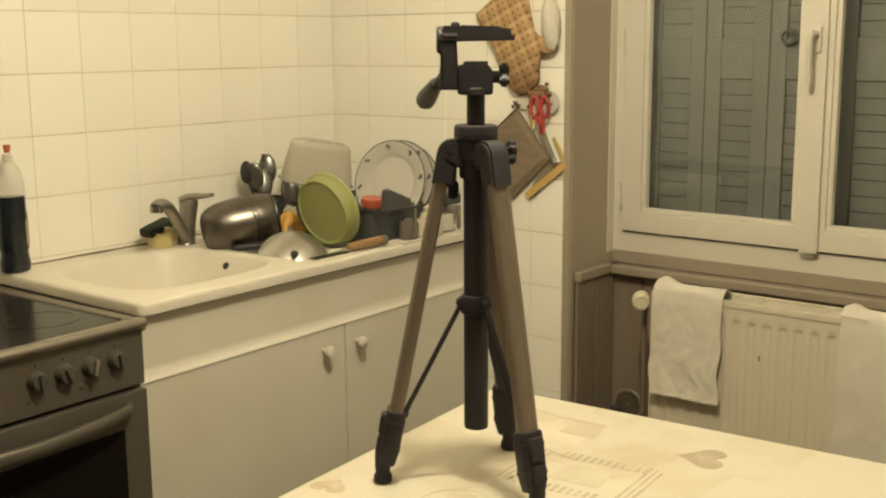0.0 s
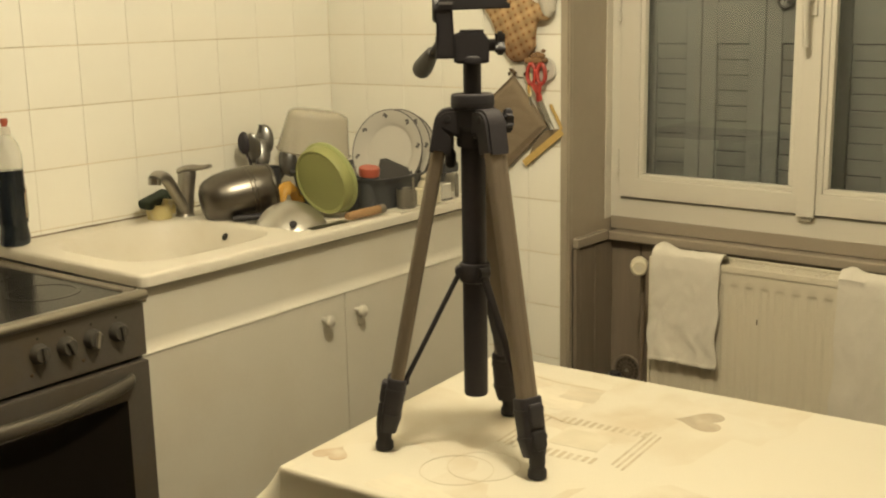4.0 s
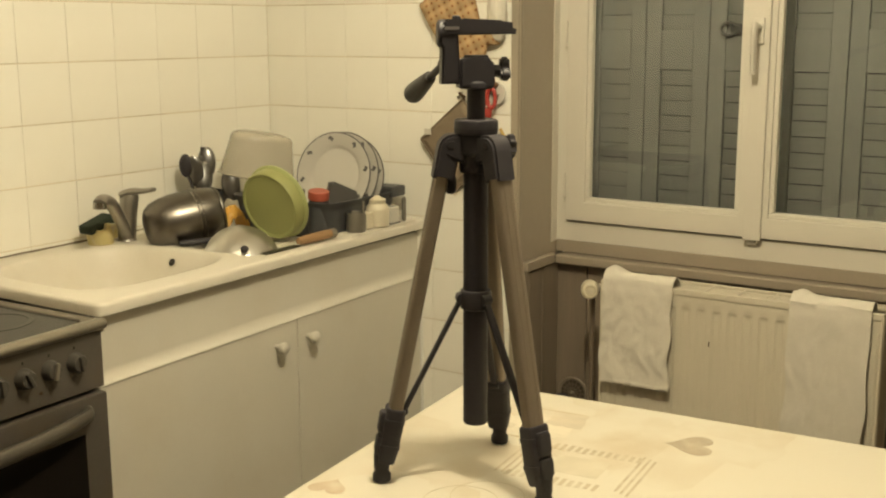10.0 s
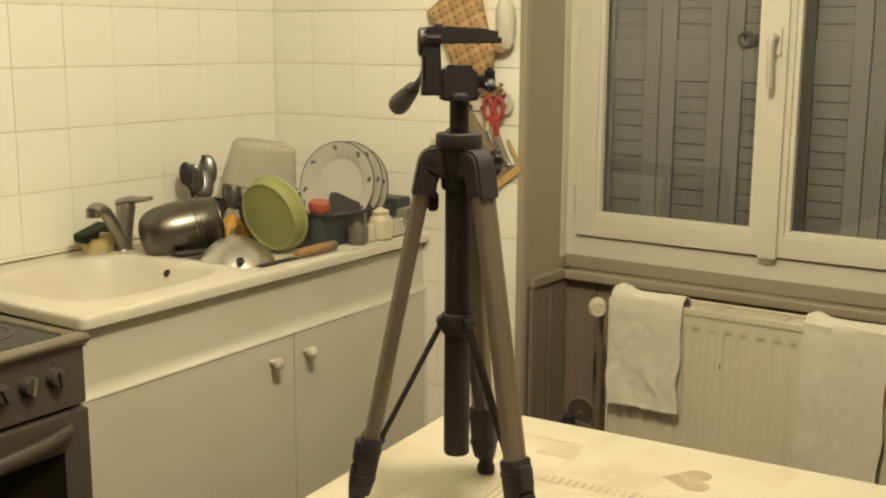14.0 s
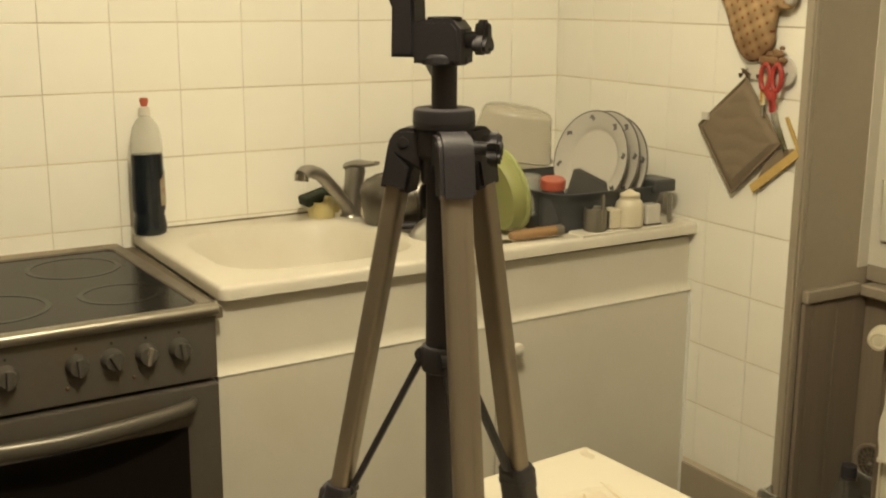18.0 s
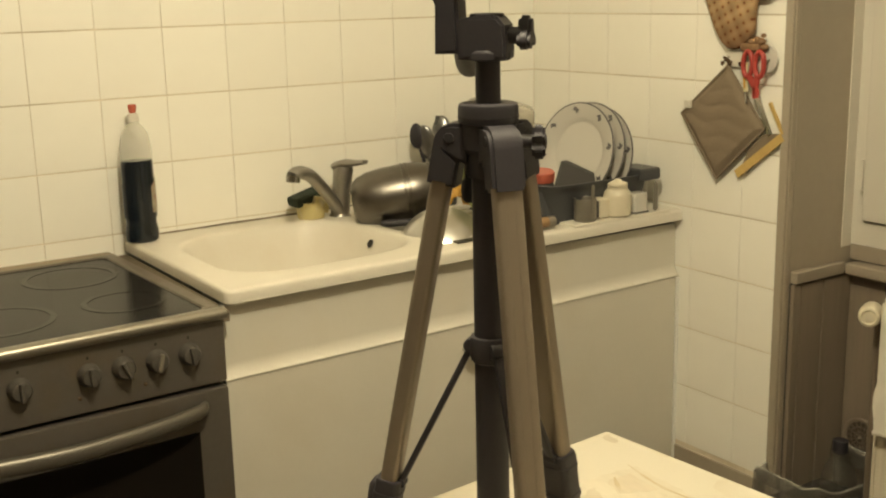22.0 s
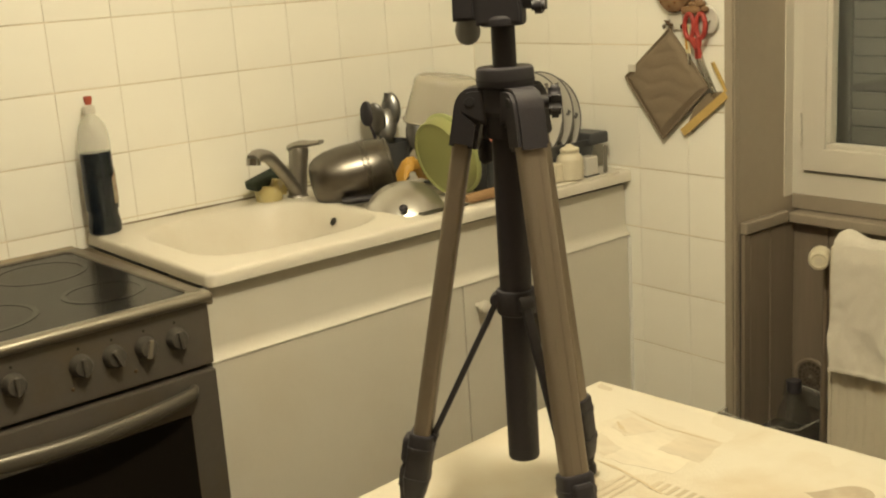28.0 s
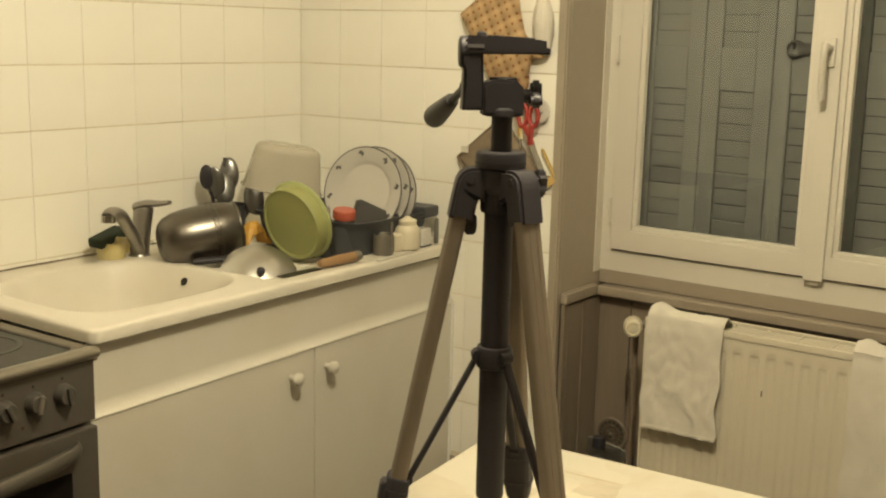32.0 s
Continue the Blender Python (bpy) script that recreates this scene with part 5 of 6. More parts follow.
# ---- on the sink top ----
area(0.004, 0.017, -0.007)
bottle = thing("soap_bottle", (-1.152, -0.066, CZ), "clear dish soap bottle with dark blue-green liquid and red cap", "bottle")
BM = Matrix.Translation((-1.152, -0.066, CZ + 0.0005))
def oval(b):
    for v in b.verts:
        v.co.y *= 0.72
    b.transform(BM)
    return b
part("liquid", oval(turned([(0.030, 0.0), (0.036, 0.004), (0.0375, 0.02), (0.0335, 0.045), (0.0345, 0.06), (0.0355, 0.12), (0.0350, 0.178), (0.0345, 0.182)], 36)), M["liquid"], bottle, "dark blue-green liquid")
part("shell", oval(turned([(0.0350, 0.1825), (0.0352, 0.19), (0.034, 0.215), (0.029, 0.240), (0.020, 0.255), (0.0125, 0.262), (0.012, 0.266)], 36)), M["clear"], bottle)
part("label", oval(turned([(0.0362, 0.055), (0.0366, 0.060), (0.0368, 0.128), (0.0362, 0.132)], 36, caps=False)), M["liquid"], bottle)
b = sheet(8, 6, lambda u, v: ((0.0378 * math.cos(-1.0 + 0.62 * u), 0.0378 * math.sin(-1.0 + 0.62 * u) * 0.72, 0.066 + (0.058 + 0.022 * u) * v)), 0.0004)
b.transform(BM)
part("label_print", b, M["label"], bottle, "worn colourful label")
part("collar", oval(turned([(0.013, 0.2655), (0.0135, 0.268), (0.012, 0.282), (0.008, 0.285)], 24)), M["upvc"], bottle)
part("cap", oval(turned([(0.0065, 0.2852), (0.0075, 0.289), (0.0095, 0.296), (0.0090, 0.303), (0.004, 0.304)], 20)), M["red"], bottle, "red push-pull cap")

tap = thing("mixer_tap", (-0.675, -0.100, CZ), "dull chrome single-lever mixer tap with arched spout", "tap")
TP = Vector((-0.672, -0.100, CZ - 0.007))
part("base", turned([(0.029, 0), (0.030, 0.003), (0.027, 0.009), (0.024, 0.014)], 32, Matrix.Translation(TP)), M["tap"], tap)
part("body", turned([(0.022, 0.0), (0.0235, 0.006), (0.0225, 0.05), (0.0235, 0.095), (0.0245, 0.112), (0.021, 0.122), (0.010, 0.127), (0.001, 0.128)], 32, Matrix.Translation(TP + Vector((0, 0, 0.012))) @ pose(0, 0, 0, 4, 5, 0)), M["tap"], tap)
sp = smooth_line([TP + Vector((-0.004, -0.008, 0.022)), TP + Vector((-0.050, -0.040, 0.070)), TP + Vector((-0.110, -0.080, 0.124)), TP + Vector((-0.132, -0.093, 0.137)), TP + Vector((-0.150, -0.102, 0.143)), TP + Vector((-0.166, -0.109, 0.143)), TP + Vector((-0.175, -0.113, 0.137))], 7)
part("spout", sweep(sp, ring(0.0155, 16, 0.0140), scales=[1.0 + 0.12 * k / (len(sp) - 1) for k in range(len(sp))]), M["tap"], tap)
part("aerator", rod(sp[-1] + Vector((0, 0, 0.004)), sp[-1] - Vector((0.002, 0.001, 0.012)), 0.0162, seg=18), M["chrome"], tap)
lv = smooth_line([TP + Vector((0.002, 0.004, 0.130)), TP + Vector((0.010, -0.022, 0.139)), TP + Vector((0.020, -0.050, 0.141)), TP + Vector((0.030, -0.080, 0.146))], 7)
part("lever", sweep(lv, ring(0.018, 14, 0.0085), scales=[1.35 - 0.035 * k for k in range(len(lv))]), M["tap"], tap)

tub = thing("scourer_tub", (-0.755, -0.062, CZ), "small yellow and white plastic tub with sponge and dark scourer", "tub")
b = turned([(0.029, 0.0), (0.032, 0.003), (0.036, 0.040), (0.0365, 0.043), (0.034, 0.042), (0.030, 0.006), (0.001, 0.005)], 28, Matrix.Translation((-0.740, -0.080, CZ + 0.0005)), caps=False)
part("tub", b, M["yellow_pale"], tub)
b = box((-0.055, -0.022, -0.014), (0.040, 0.022, 0.010), 0.008, 3)
b.transform(pose(-0.738, -0.075, CZ + 0.058, 4, -13, 8))
part("scourer", b, M["scourer"], tub, "dark green scouring sponge")
b = box((-0.022, -0.014, -0.02), (0.022, 0.014, 0.018), 0.006, 3)
b.transform(pose(-0.722, -0.092, CZ + 0.036, 0, 12, 5))
part("sponge", b, M["yellow_pale"], tub)

area(0.004, 0.017, -0.003)
# saucepan lying on its side, its base towards the tap
pot = thing("saucepan", (-0.56, -0.25, CZ), "stainless steel saucepan lying tilted on the drainer", "saucepan")
PM = aim((-0.690, -0.196, CZ + 0.043), (0.82, -0.42, 0.13)) @ Matrix.Diagonal((0.95, 0.95, 0.97, 1))
prof = [(0.001, 0.0), (0.036, 0.001), (0.048, 0.006), (0.060, 0.020), (0.0695, 0.045), (0.0745, 0.080), (0.0755, 0.128), (0.0758, 0.146), (0.0742, 0.166), (0.0705, 0.184), (0.0660, 0.196), (0.064, 0.196), (0.070, 0.160), (0.072, 0.118), (0.070, 0.070), (0.060, 0.020), (0.001, 0.006)]
part("bowl", turned(prof, 64, PM, caps=False), M["steel"], pot)
for h_ in (0.131, 0.141):
    part("rib", turned([(0.0757, h_ - 0.0032), (0.0778, h_ - 0.0012), (0.0778, h_ + 0.0012), (0.0757, h_ + 0.0032)], 64, PM, caps=False), M["steel"], pot)
part("rim", turned([(0.0660, 0.192), (0.0690, 0.193), (0.0700, 0.197), (0.0685, 0.200), (0.0645, 0.198), (0.0640, 0.194)], 64, PM, caps=False), M["steel"], pot, "rolled steel rim")
# a black bar fills the dark band along the pan's underside
part("handle", sweep([(-0.668, -0.290, CZ + 0.0085), (-0.655, -0.298, CZ + 0.0085), (-0.570, -0.345, CZ + 0.010), (-0.548, -0.358, CZ + 0.011)], ring(0.011, 14, 0.0080), scales=[0.75, 1.0, 1.0, 0.85]), M["black"], pot, "black rounded bar lying under the pan")
# pan lid
lid = thing("pan_lid", (-0.47, -0.44, CZ), "domed brushed metal pan lid with black knob lying on the drainer", "lid")
LM = Matrix.Translation(Vector((-0.633, -0.478, 0.898)) - 0.066 * Vector((-0.50, -0.62, 0.60)).normalized()) @ Vector((-0.50, -0.62, 0.60)).to_track_quat("Z", "Y").to_matrix().to_4x4()
part("dome", turned([(0.093, 0.0), (0.095, 0.003), (0.092, 0.006), (0.086, 0.013), (0.072, 0.026), (0.052, 0.038), (0.028, 0.044), (0.001, 0.046)], 64, LM @ Matrix.Translation((0, 0, 0.012)), caps=False), M["alu"], lid)
b = turned([(0.006, 0.0), (0.006, 0.005), (0.009, 0.008), (0.010, 0.013), (0.006, 0.017), (0.001, 0.018)], 20, LM @ Matrix.Translation((0, 0, 0.057)))
part("knob", b, M["black"], lid)

# ladles in a holder by the wall
cut = thing("cutlery_holder", (-0.385, -0.10, CZ), "charcoal cutlery holder with steel ladles and spoons", "utensils")
part("cup", turned([(0.042, 0), (0.045, 0.004), (0.052, 0.105), (0.050, 0.105), (0.043, 0.006), (0.001, 0.006)], 28, Matrix.Translation((-0.385, -0.105, CZ - 0.010)), caps=False), M["rack"], cut)
def ladle(x, y, z, tip, r, mname):
    s_ = part("handle", rod((-0.385 + (x + 0.385) * 0.2, -0.105 + (y + 0.105) * 0.2, CZ + 0.01), (x, y, z), 0.0045, 0.004, 10), M[mname], cut)
    b = bmesh.new()
    bmesh.ops.create_uvsphere(b, u_segments=24, v_segments=14, radius=1)
    for v in b.verts:
        v.co.z *= 0.42
    b.transform(Matrix.Translation((x, y, z)) @ Vector(tip).to_track_quat("Z", "Y").to_matrix().to_4x4() @ Matrix.Diagonal((r * 0.72, r * 1.25, r * 0.8, 1)))
    part("spoon_head", b, M[mname], s_)
ladle(-0.418, -0.100, 1.046, (-0.8, -0.55, -0.2), 0.036, "utensil")
ladle(-0.368, -0.098, 1.064, (-0.7, -0.6, 0.1), 0.036, "utensil")
ladle(-0.392, -0.110, 1.030, (-0.5, -0.8, 0.3), 0.034, "utensil")
ladle(-0.345, -0.165, 1.008, (-0.7, -0.6, 0.2), 0.036, "utensil")
ladle(-0.438, -0.088, 1.062, (-0.8, -0.5, 0.0), 0.026, "black")
ladle(-0.322, -0.150, 0.995, (-0.4, -0.85, 0.2), 0.032, "utensil")
part("stem_end", rod((-0.378, -0.092, 1.085), (-0.374, -0.090, 1.108), 0.0055, seg=10), M["grip"], cut)

# dish rack
RX, RXX, RYY, RYZ, RZ = -0.385, -0.050, -0.545, -0.190, CZ - 0.009
rack = thing("dish_rack", ((RX + RXX) / 2, (RYY + RYZ) / 2, RZ), "charcoal plastic dish rack full of drying dishes", "dish rack")
def tray(u, v):
    a = 2 * math.pi * u
    c, s_ = math.cos(a), math.sin(a)
    e = 0.28
    px, py = math.copysign(abs(c) ** e, c), math.copysign(abs(s_) ** e, s_)
    k = 0.90 + 0.10 * v + (0.03 if v > 0.9 else 0)
    return ((RX + RXX) / 2 + px * k * (RXX - RX) / 2, (RYY + RYZ) / 2 + py * k * (RYZ - RYY) / 2, RZ + 0.004 + 0.096 * v)
part("tray", sheet(96, 12, tray, 0.003), M["rack"], rack)
part("floor", box((RX + 0.02, RYY + 0.02, RZ), (RXX - 0.02, RYZ - 0.02, RZ + 0.005), 0.002), M["rack"], rack)
for k in range(9):
    x = RX + 0.05 + 0.035 * k
    part("divider", sweep(smooth_line([(x, RYY + 0.05, RZ + 0.004), (x, RYY + 0.06, RZ + 0.06), (x, RYY + 0.09, RZ + 0.075), (x, RYY + 0.12, RZ + 0.06), (x, RYY + 0.13, RZ + 0.004)], 4), ring(0.003, 8)), M["rack"], rack)
part("end_holder", box((-0.112, -0.556, RZ + 0.084), (-0.046, -0.470, RZ + 0.114), 0.008, 3), M["rack"], rack)

# plates on edge
PR = 0.118


def dinner_plate(c, n, label):
    p = thing("dinner_plate", Vector(c) - Vector((0, 0, PR)), label, "plate", "plates in the dish rack")
    m_ = Matrix.Translation(c) @ Vector(n).to_track_quat("Z", "Y").to_matrix().to_4x4()
    part("plate", turned([(0.001, 0.0), (0.070, 0.0), (0.078, 0.004), (0.086, 0.010), (0.112, 0.017), (PR, 0.0195), (PR + 0.0005, 0.0212), (PR - 0.001, 0.0215), (0.112, 0.0200), (0.086, 0.0135), (0.077, 0.0072), (0.070, 0.0045), (0.001, 0.004)], 72, m_, caps=False), M["china"], p)
    part("rim_line", turned([(PR + 0.0009, 0.0195), (PR + 0.0011, 0.0215), (PR - 0.0008, 0.0221), (PR - 0.0022, 0.0218)], 72, m_, caps=False), M["china_rim"], p)
    leaf = [(0.0, -0.009), (0.005, -0.003), (0.008, 0.002), (0.003, 0.003), (0.0, 0.009), (-0.003, 0.003), (-0.008, 0.002), (-0.005, -0.003)]
    for k in range(8):
        a = 360 * k / 8 + 10
        mm_ = m_ @ pose(0, 0, 0, 0, 0, a) @ Matrix.Translation((0.104, 0, 0.0181)) @ pose(0, 0, 0, 0, -14, 90) @ Matrix.Diagonal((1.5, 1.25, 1, 1))
        part("leaf_motif", prism(leaf, mm_, 0.0006), M["china_rim"], p)
    return p


pn = (-0.96, -0.125, 0.24)
dinner_plate((-0.170, -0.406, 1.028), pn, "white china plate with dark blue rim and leaf motifs")
dinner_plate((-0.140, -0.412, 1.026), pn, "white china plate with dark rim behind another")
dinner_plate((-0.116, -0.410, 1.016), (-0.96, -0.16, 0.20), "white china plate with dark rim at the back")

# lime green bowl leaning on the rack
gb = thing("green_bowl", (-0.42, -0.40, CZ), "lime green plastic shallow bowl leaning on the dish rack", "bowl")
GM = Matrix.Translation((-0.457, -0.425, 0.986)) @ Vector((0.93, -0.01, 0.23)).to_track_quat("Z", "Y").to_matrix().to_4x4()
part("bowl", turned([(0.001, -0.0185), (0.050, -0.0185), (0.0815, -0.0195), (0.0850, -0.0225), (0.0885, -0.0228), (0.0910, -0.0195), (0.0925, -0.0050), (0.0935, 0.0090), (0.098, 0.0125), (0.0985, 0.015), (0.097, 0.017), (0.091, 0.015), (0.089, 0.004), (0.086, -0.015), (0.072, -0.0145), (0.001, -0.0145)], 72, GM, caps=False), M["green"], gb)
# the rim's light is painted: same plastic in a paler green
part("rim", turned([(0.0925, 0.0070), (0.0970, 0.0085), (0.1000, 0.0125), (0.0990, 0.0172), (0.0920, 0.0182)], 72, GM, caps=False), M["lit_rim"], gb, "green rim, light put into its paler colour")

# cloudy plastic box upside down on the rack
bx = thing("plastic_box", (-0.30, -0.22, 1.0), "cloudy plastic food box upside down on the rack", "food box")
def tubf(u, v):
    a = 2 * math.pi * u
    c, s_ = math.cos(a), math.sin(a)
    e = 0.80
    px, py = math.copysign(abs(c) ** e, c), math.copysign(abs(s_) ** e, s_)
    if v < 0.7:
        k = 1.0 - 0.16 * v / 0.7
        z = 0.095 * v / 0.7
    else:
        q = (v - 0.7) / 0.3
        k = (0.84 - 0.02 * q) * math.sqrt(max(0.0, 1 - q ** 2.2))
        z = 0.095 + 0.030 * (1 - max(0.0, 1 - q) ** 2.2)
    return Vector((0.105 * px * k, 0.075 * py * k, z))
b = sheet(72, 30, tubf, 0.0016)
b.transform(pose(-0.284, -0.208, 1.024, 3, 9, -36))
part("box", b, M["box"], bx)
b = sheet(72, 2, lambda u, v: tubf(u, 0.0) * (1.0 + 0.05 * v) + Vector((0, 0, 0.004 * v)), 0.002)
b.transform(pose(-0.284, -0.208, 1.024, 3, 9, -36))
part("rim", b, M["box"], bx)

jar = thing("red_lid_jar", (-0.362, -0.490, CZ), "dark small jar with a red plastic lid in the rack", "jar")
part("jar", turned([(0.024, 0), (0.026, 0.003), (0.026, 0.075), (0.022, 0.085)], 28, Matrix.Translation((-0.357, -0.490, RZ + 0.020)) @ Matrix.Diagonal((1.1, 1.1, 1, 1))), M["rack"], jar)
part("lid", turned([(0.024, 0), (0.0255, 0.002), (0.0255, 0.018), (0.0235, 0.021), (0.001, 0.021)], 32, Matrix.Translation((-0.357, -0.490, RZ + 0.107)) @ pose(0, 0, 0, 8, -4, 0) @ Matrix.Diagonal((1.12, 1.12, 1.1, 1))), M["red"], jar, "red plastic lid")
sl = thing("grater_plate", (-0.275, -0.490, CZ), "dark grey plastic dish standing on edge in the rack", "dish")
b = prism([(-0.048, -0.03), (0.052, -0.03), (0.046, 0.006), (-0.016, 0.036), (-0.030, 0.034)], Matrix.Translation((-0.262, -0.492, RZ + 0.107)) @ Matrix(((0.82, 0, 0.57, 0), (-0.57, 0, 0.82, 0), (0, 1, 0, 0), (0, 0, 0, 1))), 0.022, 0.004)
part("dish", b, M["slate"], sl)
gl = thing("glass_tumbler", (-0.372, -0.43, CZ), "clear drinking glass upside down in the rack", "glass")
part("glass", turned([(0.026, 0.0), (0.030, 0.09), (0.0285, 0.09), (0.0245, 0.003)], 28, Matrix.Translation((-0.378, -0.425, RZ + 0.04)), caps=False), M["clear"], gl)

yl = thing("yellow_cloth", (-0.44, -0.26, CZ), "bright yellow rubber glove bunched behind the pot", "glove")
b = sheet(30, 18, lambda u, v: (-0.475 + 0.085 * u, -0.275 + 0.05 * v, CZ + 0.012 + 0.062 * math.sin(math.pi * u) ** 0.7 * (0.55 + 0.45 * math.sin(math.pi * v)) + 0.008 * noise.noise((u * 7, v * 7, 4))), 0.004)
part("glove", b, M["yellow"], yl)

knife = thing("kitchen_knife", (-0.42, -0.563, CZ), "kitchen knife with a worn wooden handle lying on the edge", "knife")
part("handle", sweep([(-0.508, -0.546, CZ + 0.014), (-0.494, -0.548, CZ + 0.014), (-0.440, -0.553, CZ + 0.016), (-0.396, -0.557, CZ + 0.018)], ring(0.0130, 14, 0.0110), scales=[0.75, 1.0, 1.1, 1.0]), M["wood"], knife)
part("ferrule", sweep([(-0.397, -0.557, CZ + 0.018), (-0.380, -0.559, CZ + 0.018)], ring(0.0140, 14, 0.0120)), M["grey_tin"], knife)
part("blade", box((-0.635, -0.552, CZ + 0.001), (-0.506, -0.530, CZ + 0.004), 0.001), M["steel"], knife)
area(0.004, 0.017, 0.0035)
tin = thing("metal_cup", (-0.288, -0.566, CZ), "small dull metal measuring cup with an upright handle", "cup")
part("cup", turned([(0.024, 0.0), (0.026, 0.003), (0.0262, 0.050), (0.025, 0.052), (0.0235, 0.050), (0.0235, 0.004), (0.001, 0.004)], 30, Matrix.Translation((-0.288, -0.560, CZ + 0.0005)), caps=False), M["grey_tin"], tin)
part("handle", box((-0.292, -0.588, CZ + 0.02), (-0.284, -0.5845, CZ + 0.085), 0.001), M["grey_tin"], tin)
cj = thing("cream_jar", (-0.185, -0.560, CZ), "cream ceramic jar with fluted lid", "jar")
part("jar", turned([(0.025, 0.0), (0.028, 0.004), (0.0285, 0.045), (0.026, 0.056), (0.020, 0.063), (0.020, 0.068)], 32, Matrix.Translation((-0.190, -0.560, CZ + 0.0005)) @ Matrix.Diagonal((1.16, 1.16, 1, 1))), M["cream_jar"], cj)
part("lid", turned([(0.021, 0.0685), (0.024, 0.071), (0.023, 0.076), (0.012, 0.080), (0.006, 0.085), (0.001, 0.086)], 32, Matrix.Translation((-0.190, -0.560, CZ + 0.0005))), M["cream_jar"], cj)
c2 = thing("cream_pot", (-0.235, -0.555, CZ), "small cream pot with dark side lying on its side", "pot")
part("pot", box((-0.252, -0.572, CZ + 0.001), (-0.222, -0.535, CZ + 0.046), 0.006, 3), M["cream_jar"], c2)
part("dark_side", box((-0.2575, -0.568, CZ + 0.004), (-0.2525, -0.540, CZ + 0.043), 0.002), M["slate"], c2)
c3 = thing("white_holder", (-0.125, -0.565, CZ), "small white ceramic block holder beside the jar", "holder")
part("block", box((-0.152, -0.578, CZ + 0.001), (-0.110, -0.545, CZ + 0.048), 0.005, 3), M["china"], c3)
part("base", box((-0.154, -0.580, CZ + 0.0005), (-0.108, -0.543, CZ + 0.004), 0.001), M["slate"], c3)
sc_ = thing("steel_scoop", (-0.075, -0.570, CZ), "dull steel scoop leaning at the end of the drainer", "scoop")
b = prism([(-0.016, 0), (0.016, 0), (0.010, 0.062), (-0.012, 0.070)], Matrix.Translation((-0.072, -0.572, CZ + 0.001)) @ Matrix(((0.75, 0, -0.66, 0), (0.66, 0, 0.75, 0), (0, 1, 0, 0), (0, 0, 0, 1))), 0.010, 0.003)
part("scoop", b, M["grey_tin"], sc_)

# ---- hung on the end wall ----
area(0, 0.017, -0.005)
WALLX = -0.0012


def cushion(outline, depth, n=34):
    """A padded flat shape on the wall from rows of (y, z): fuller in the middle, thin at the edge."""
    b = bmesh.new()
    cy, cz = sum(p[0] for p in outline) / len(outline), sum(p[1] for p in outline) / len(outline)
    ks = [1.0, 0.97, 0.88, 0.7, 0.45, 0.2]
    hs = [0.0, 0.45, 0.75, 0.92, 1.0, 1.02]
    for sgn in (1, -1):
        rings = [[b.verts.new((WALLX - depth * 0.5 - 0.002 - sgn * depth * 0.5 * h, cy + (y - cy) * k, cz + (z - cz) * k)) for y, z in outline] for k, h in zip(ks, hs)]
        m_ = len(outline)
        for a, c in zip(rings, rings[1:]):
            for i in range(m_):
                b.faces.new((a[i], a[(i + 1) % m_], c[(i + 1) % m_], c[i]))
        b.faces.new(rings[-1])
    bmesh.ops.remove_doubles(b, verts=b.verts, dist=1e-5)
    return b


def dense(outline, n=6):
    pts = smooth_line([(0, y, z) for y, z in outline] + [(0, *outline[0])], n)[:-1]
    return [(p.y, p.z) for p in pts]


hooks = thing("hook_rail", (WALLX, -0.785, 1.262), "small white rail with hooks on the tiles", "hook rail")
part("plate", box((WALLX - 0.008, -0.852, 1.240), (WALLX, -0.716, 1.276), 0.003), M["upvc"], hooks)
orn = part("ornament", box((WALLX - 0.030, -0.826, 1.276), (WALLX - 0.008, -0.772, 1.294), 0.008, 3), M["carved"], hooks, "small carved brown wooden ornament")
for y_, z_, r_ in ((-0.822, 1.298, 0.011), (-0.830, 1.311, 0.006), (-0.800, 1.297, 0.010), (-0.834, 1.286, 0.009), (-0.777, 1.286, 0.008), (-0.812, 1.304, 0.007)):
    b = bmesh.new()
    bmesh.ops.create_uvsphere(b, u_segments=16, v_segments=10, radius=r_)
    b.transform(Matrix.Translation((WALLX - 0.020, y_, z_)) @ Matrix.Diagonal((0.8, 1.2, 0.8, 1)))
    part("carved_knob", b, M["carved"], orn)
part("disc", turned([(0.030, 0), (0.032, 0.002), (0.030, 0.005), (0.001, 0.006)], 30, aim((WALLX - 0.0085, -0.832, 1.262), (-1, 0, 0))), M["china"], hooks, "pale round disc")
for y in (-0.724, -0.775, -0.815, -0.843):
    part("hook", sweep(smooth_line([(WALLX - 0.006, y, 1.262), (WALLX - 0.020, y, 1.256), (WALLX - 0.028, y, 1.246), (WALLX - 0.030, y, 1.254)], 5), ring(0.003, 8), up=(0, 1, 0)), M["chrome"], hooks)
mitt = thing("oven_mitt", (WALLX, -0.72, 1.53), "straw coloured oven mitt with dark dots hanging on the tiles", "oven mitt")
ol = [(-0.590, 1.498), (-0.655, 1.545), (-0.742, 1.605), (-0.772, 1.50), (-0.792, 1.445), (-0.835, 1.432), (-0.855, 1.412), (-0.846, 1.392), (-0.812, 1.388), (-0.802, 1.355), (-0.800, 1.315), (-0.765, 1.283), (-0.725, 1.283), (-0.690, 1.325), (-0.660, 1.39), (-0.625, 1.44)]
part("mitt", cushion(dense(ol), 0.030), M["mitt"], mitt)
puff = thing("white_duster", (WALLX - 0.025, -0.846, 1.40), "fluffy white oval duster hung by a dark string", "duster")
b = bmesh.new()
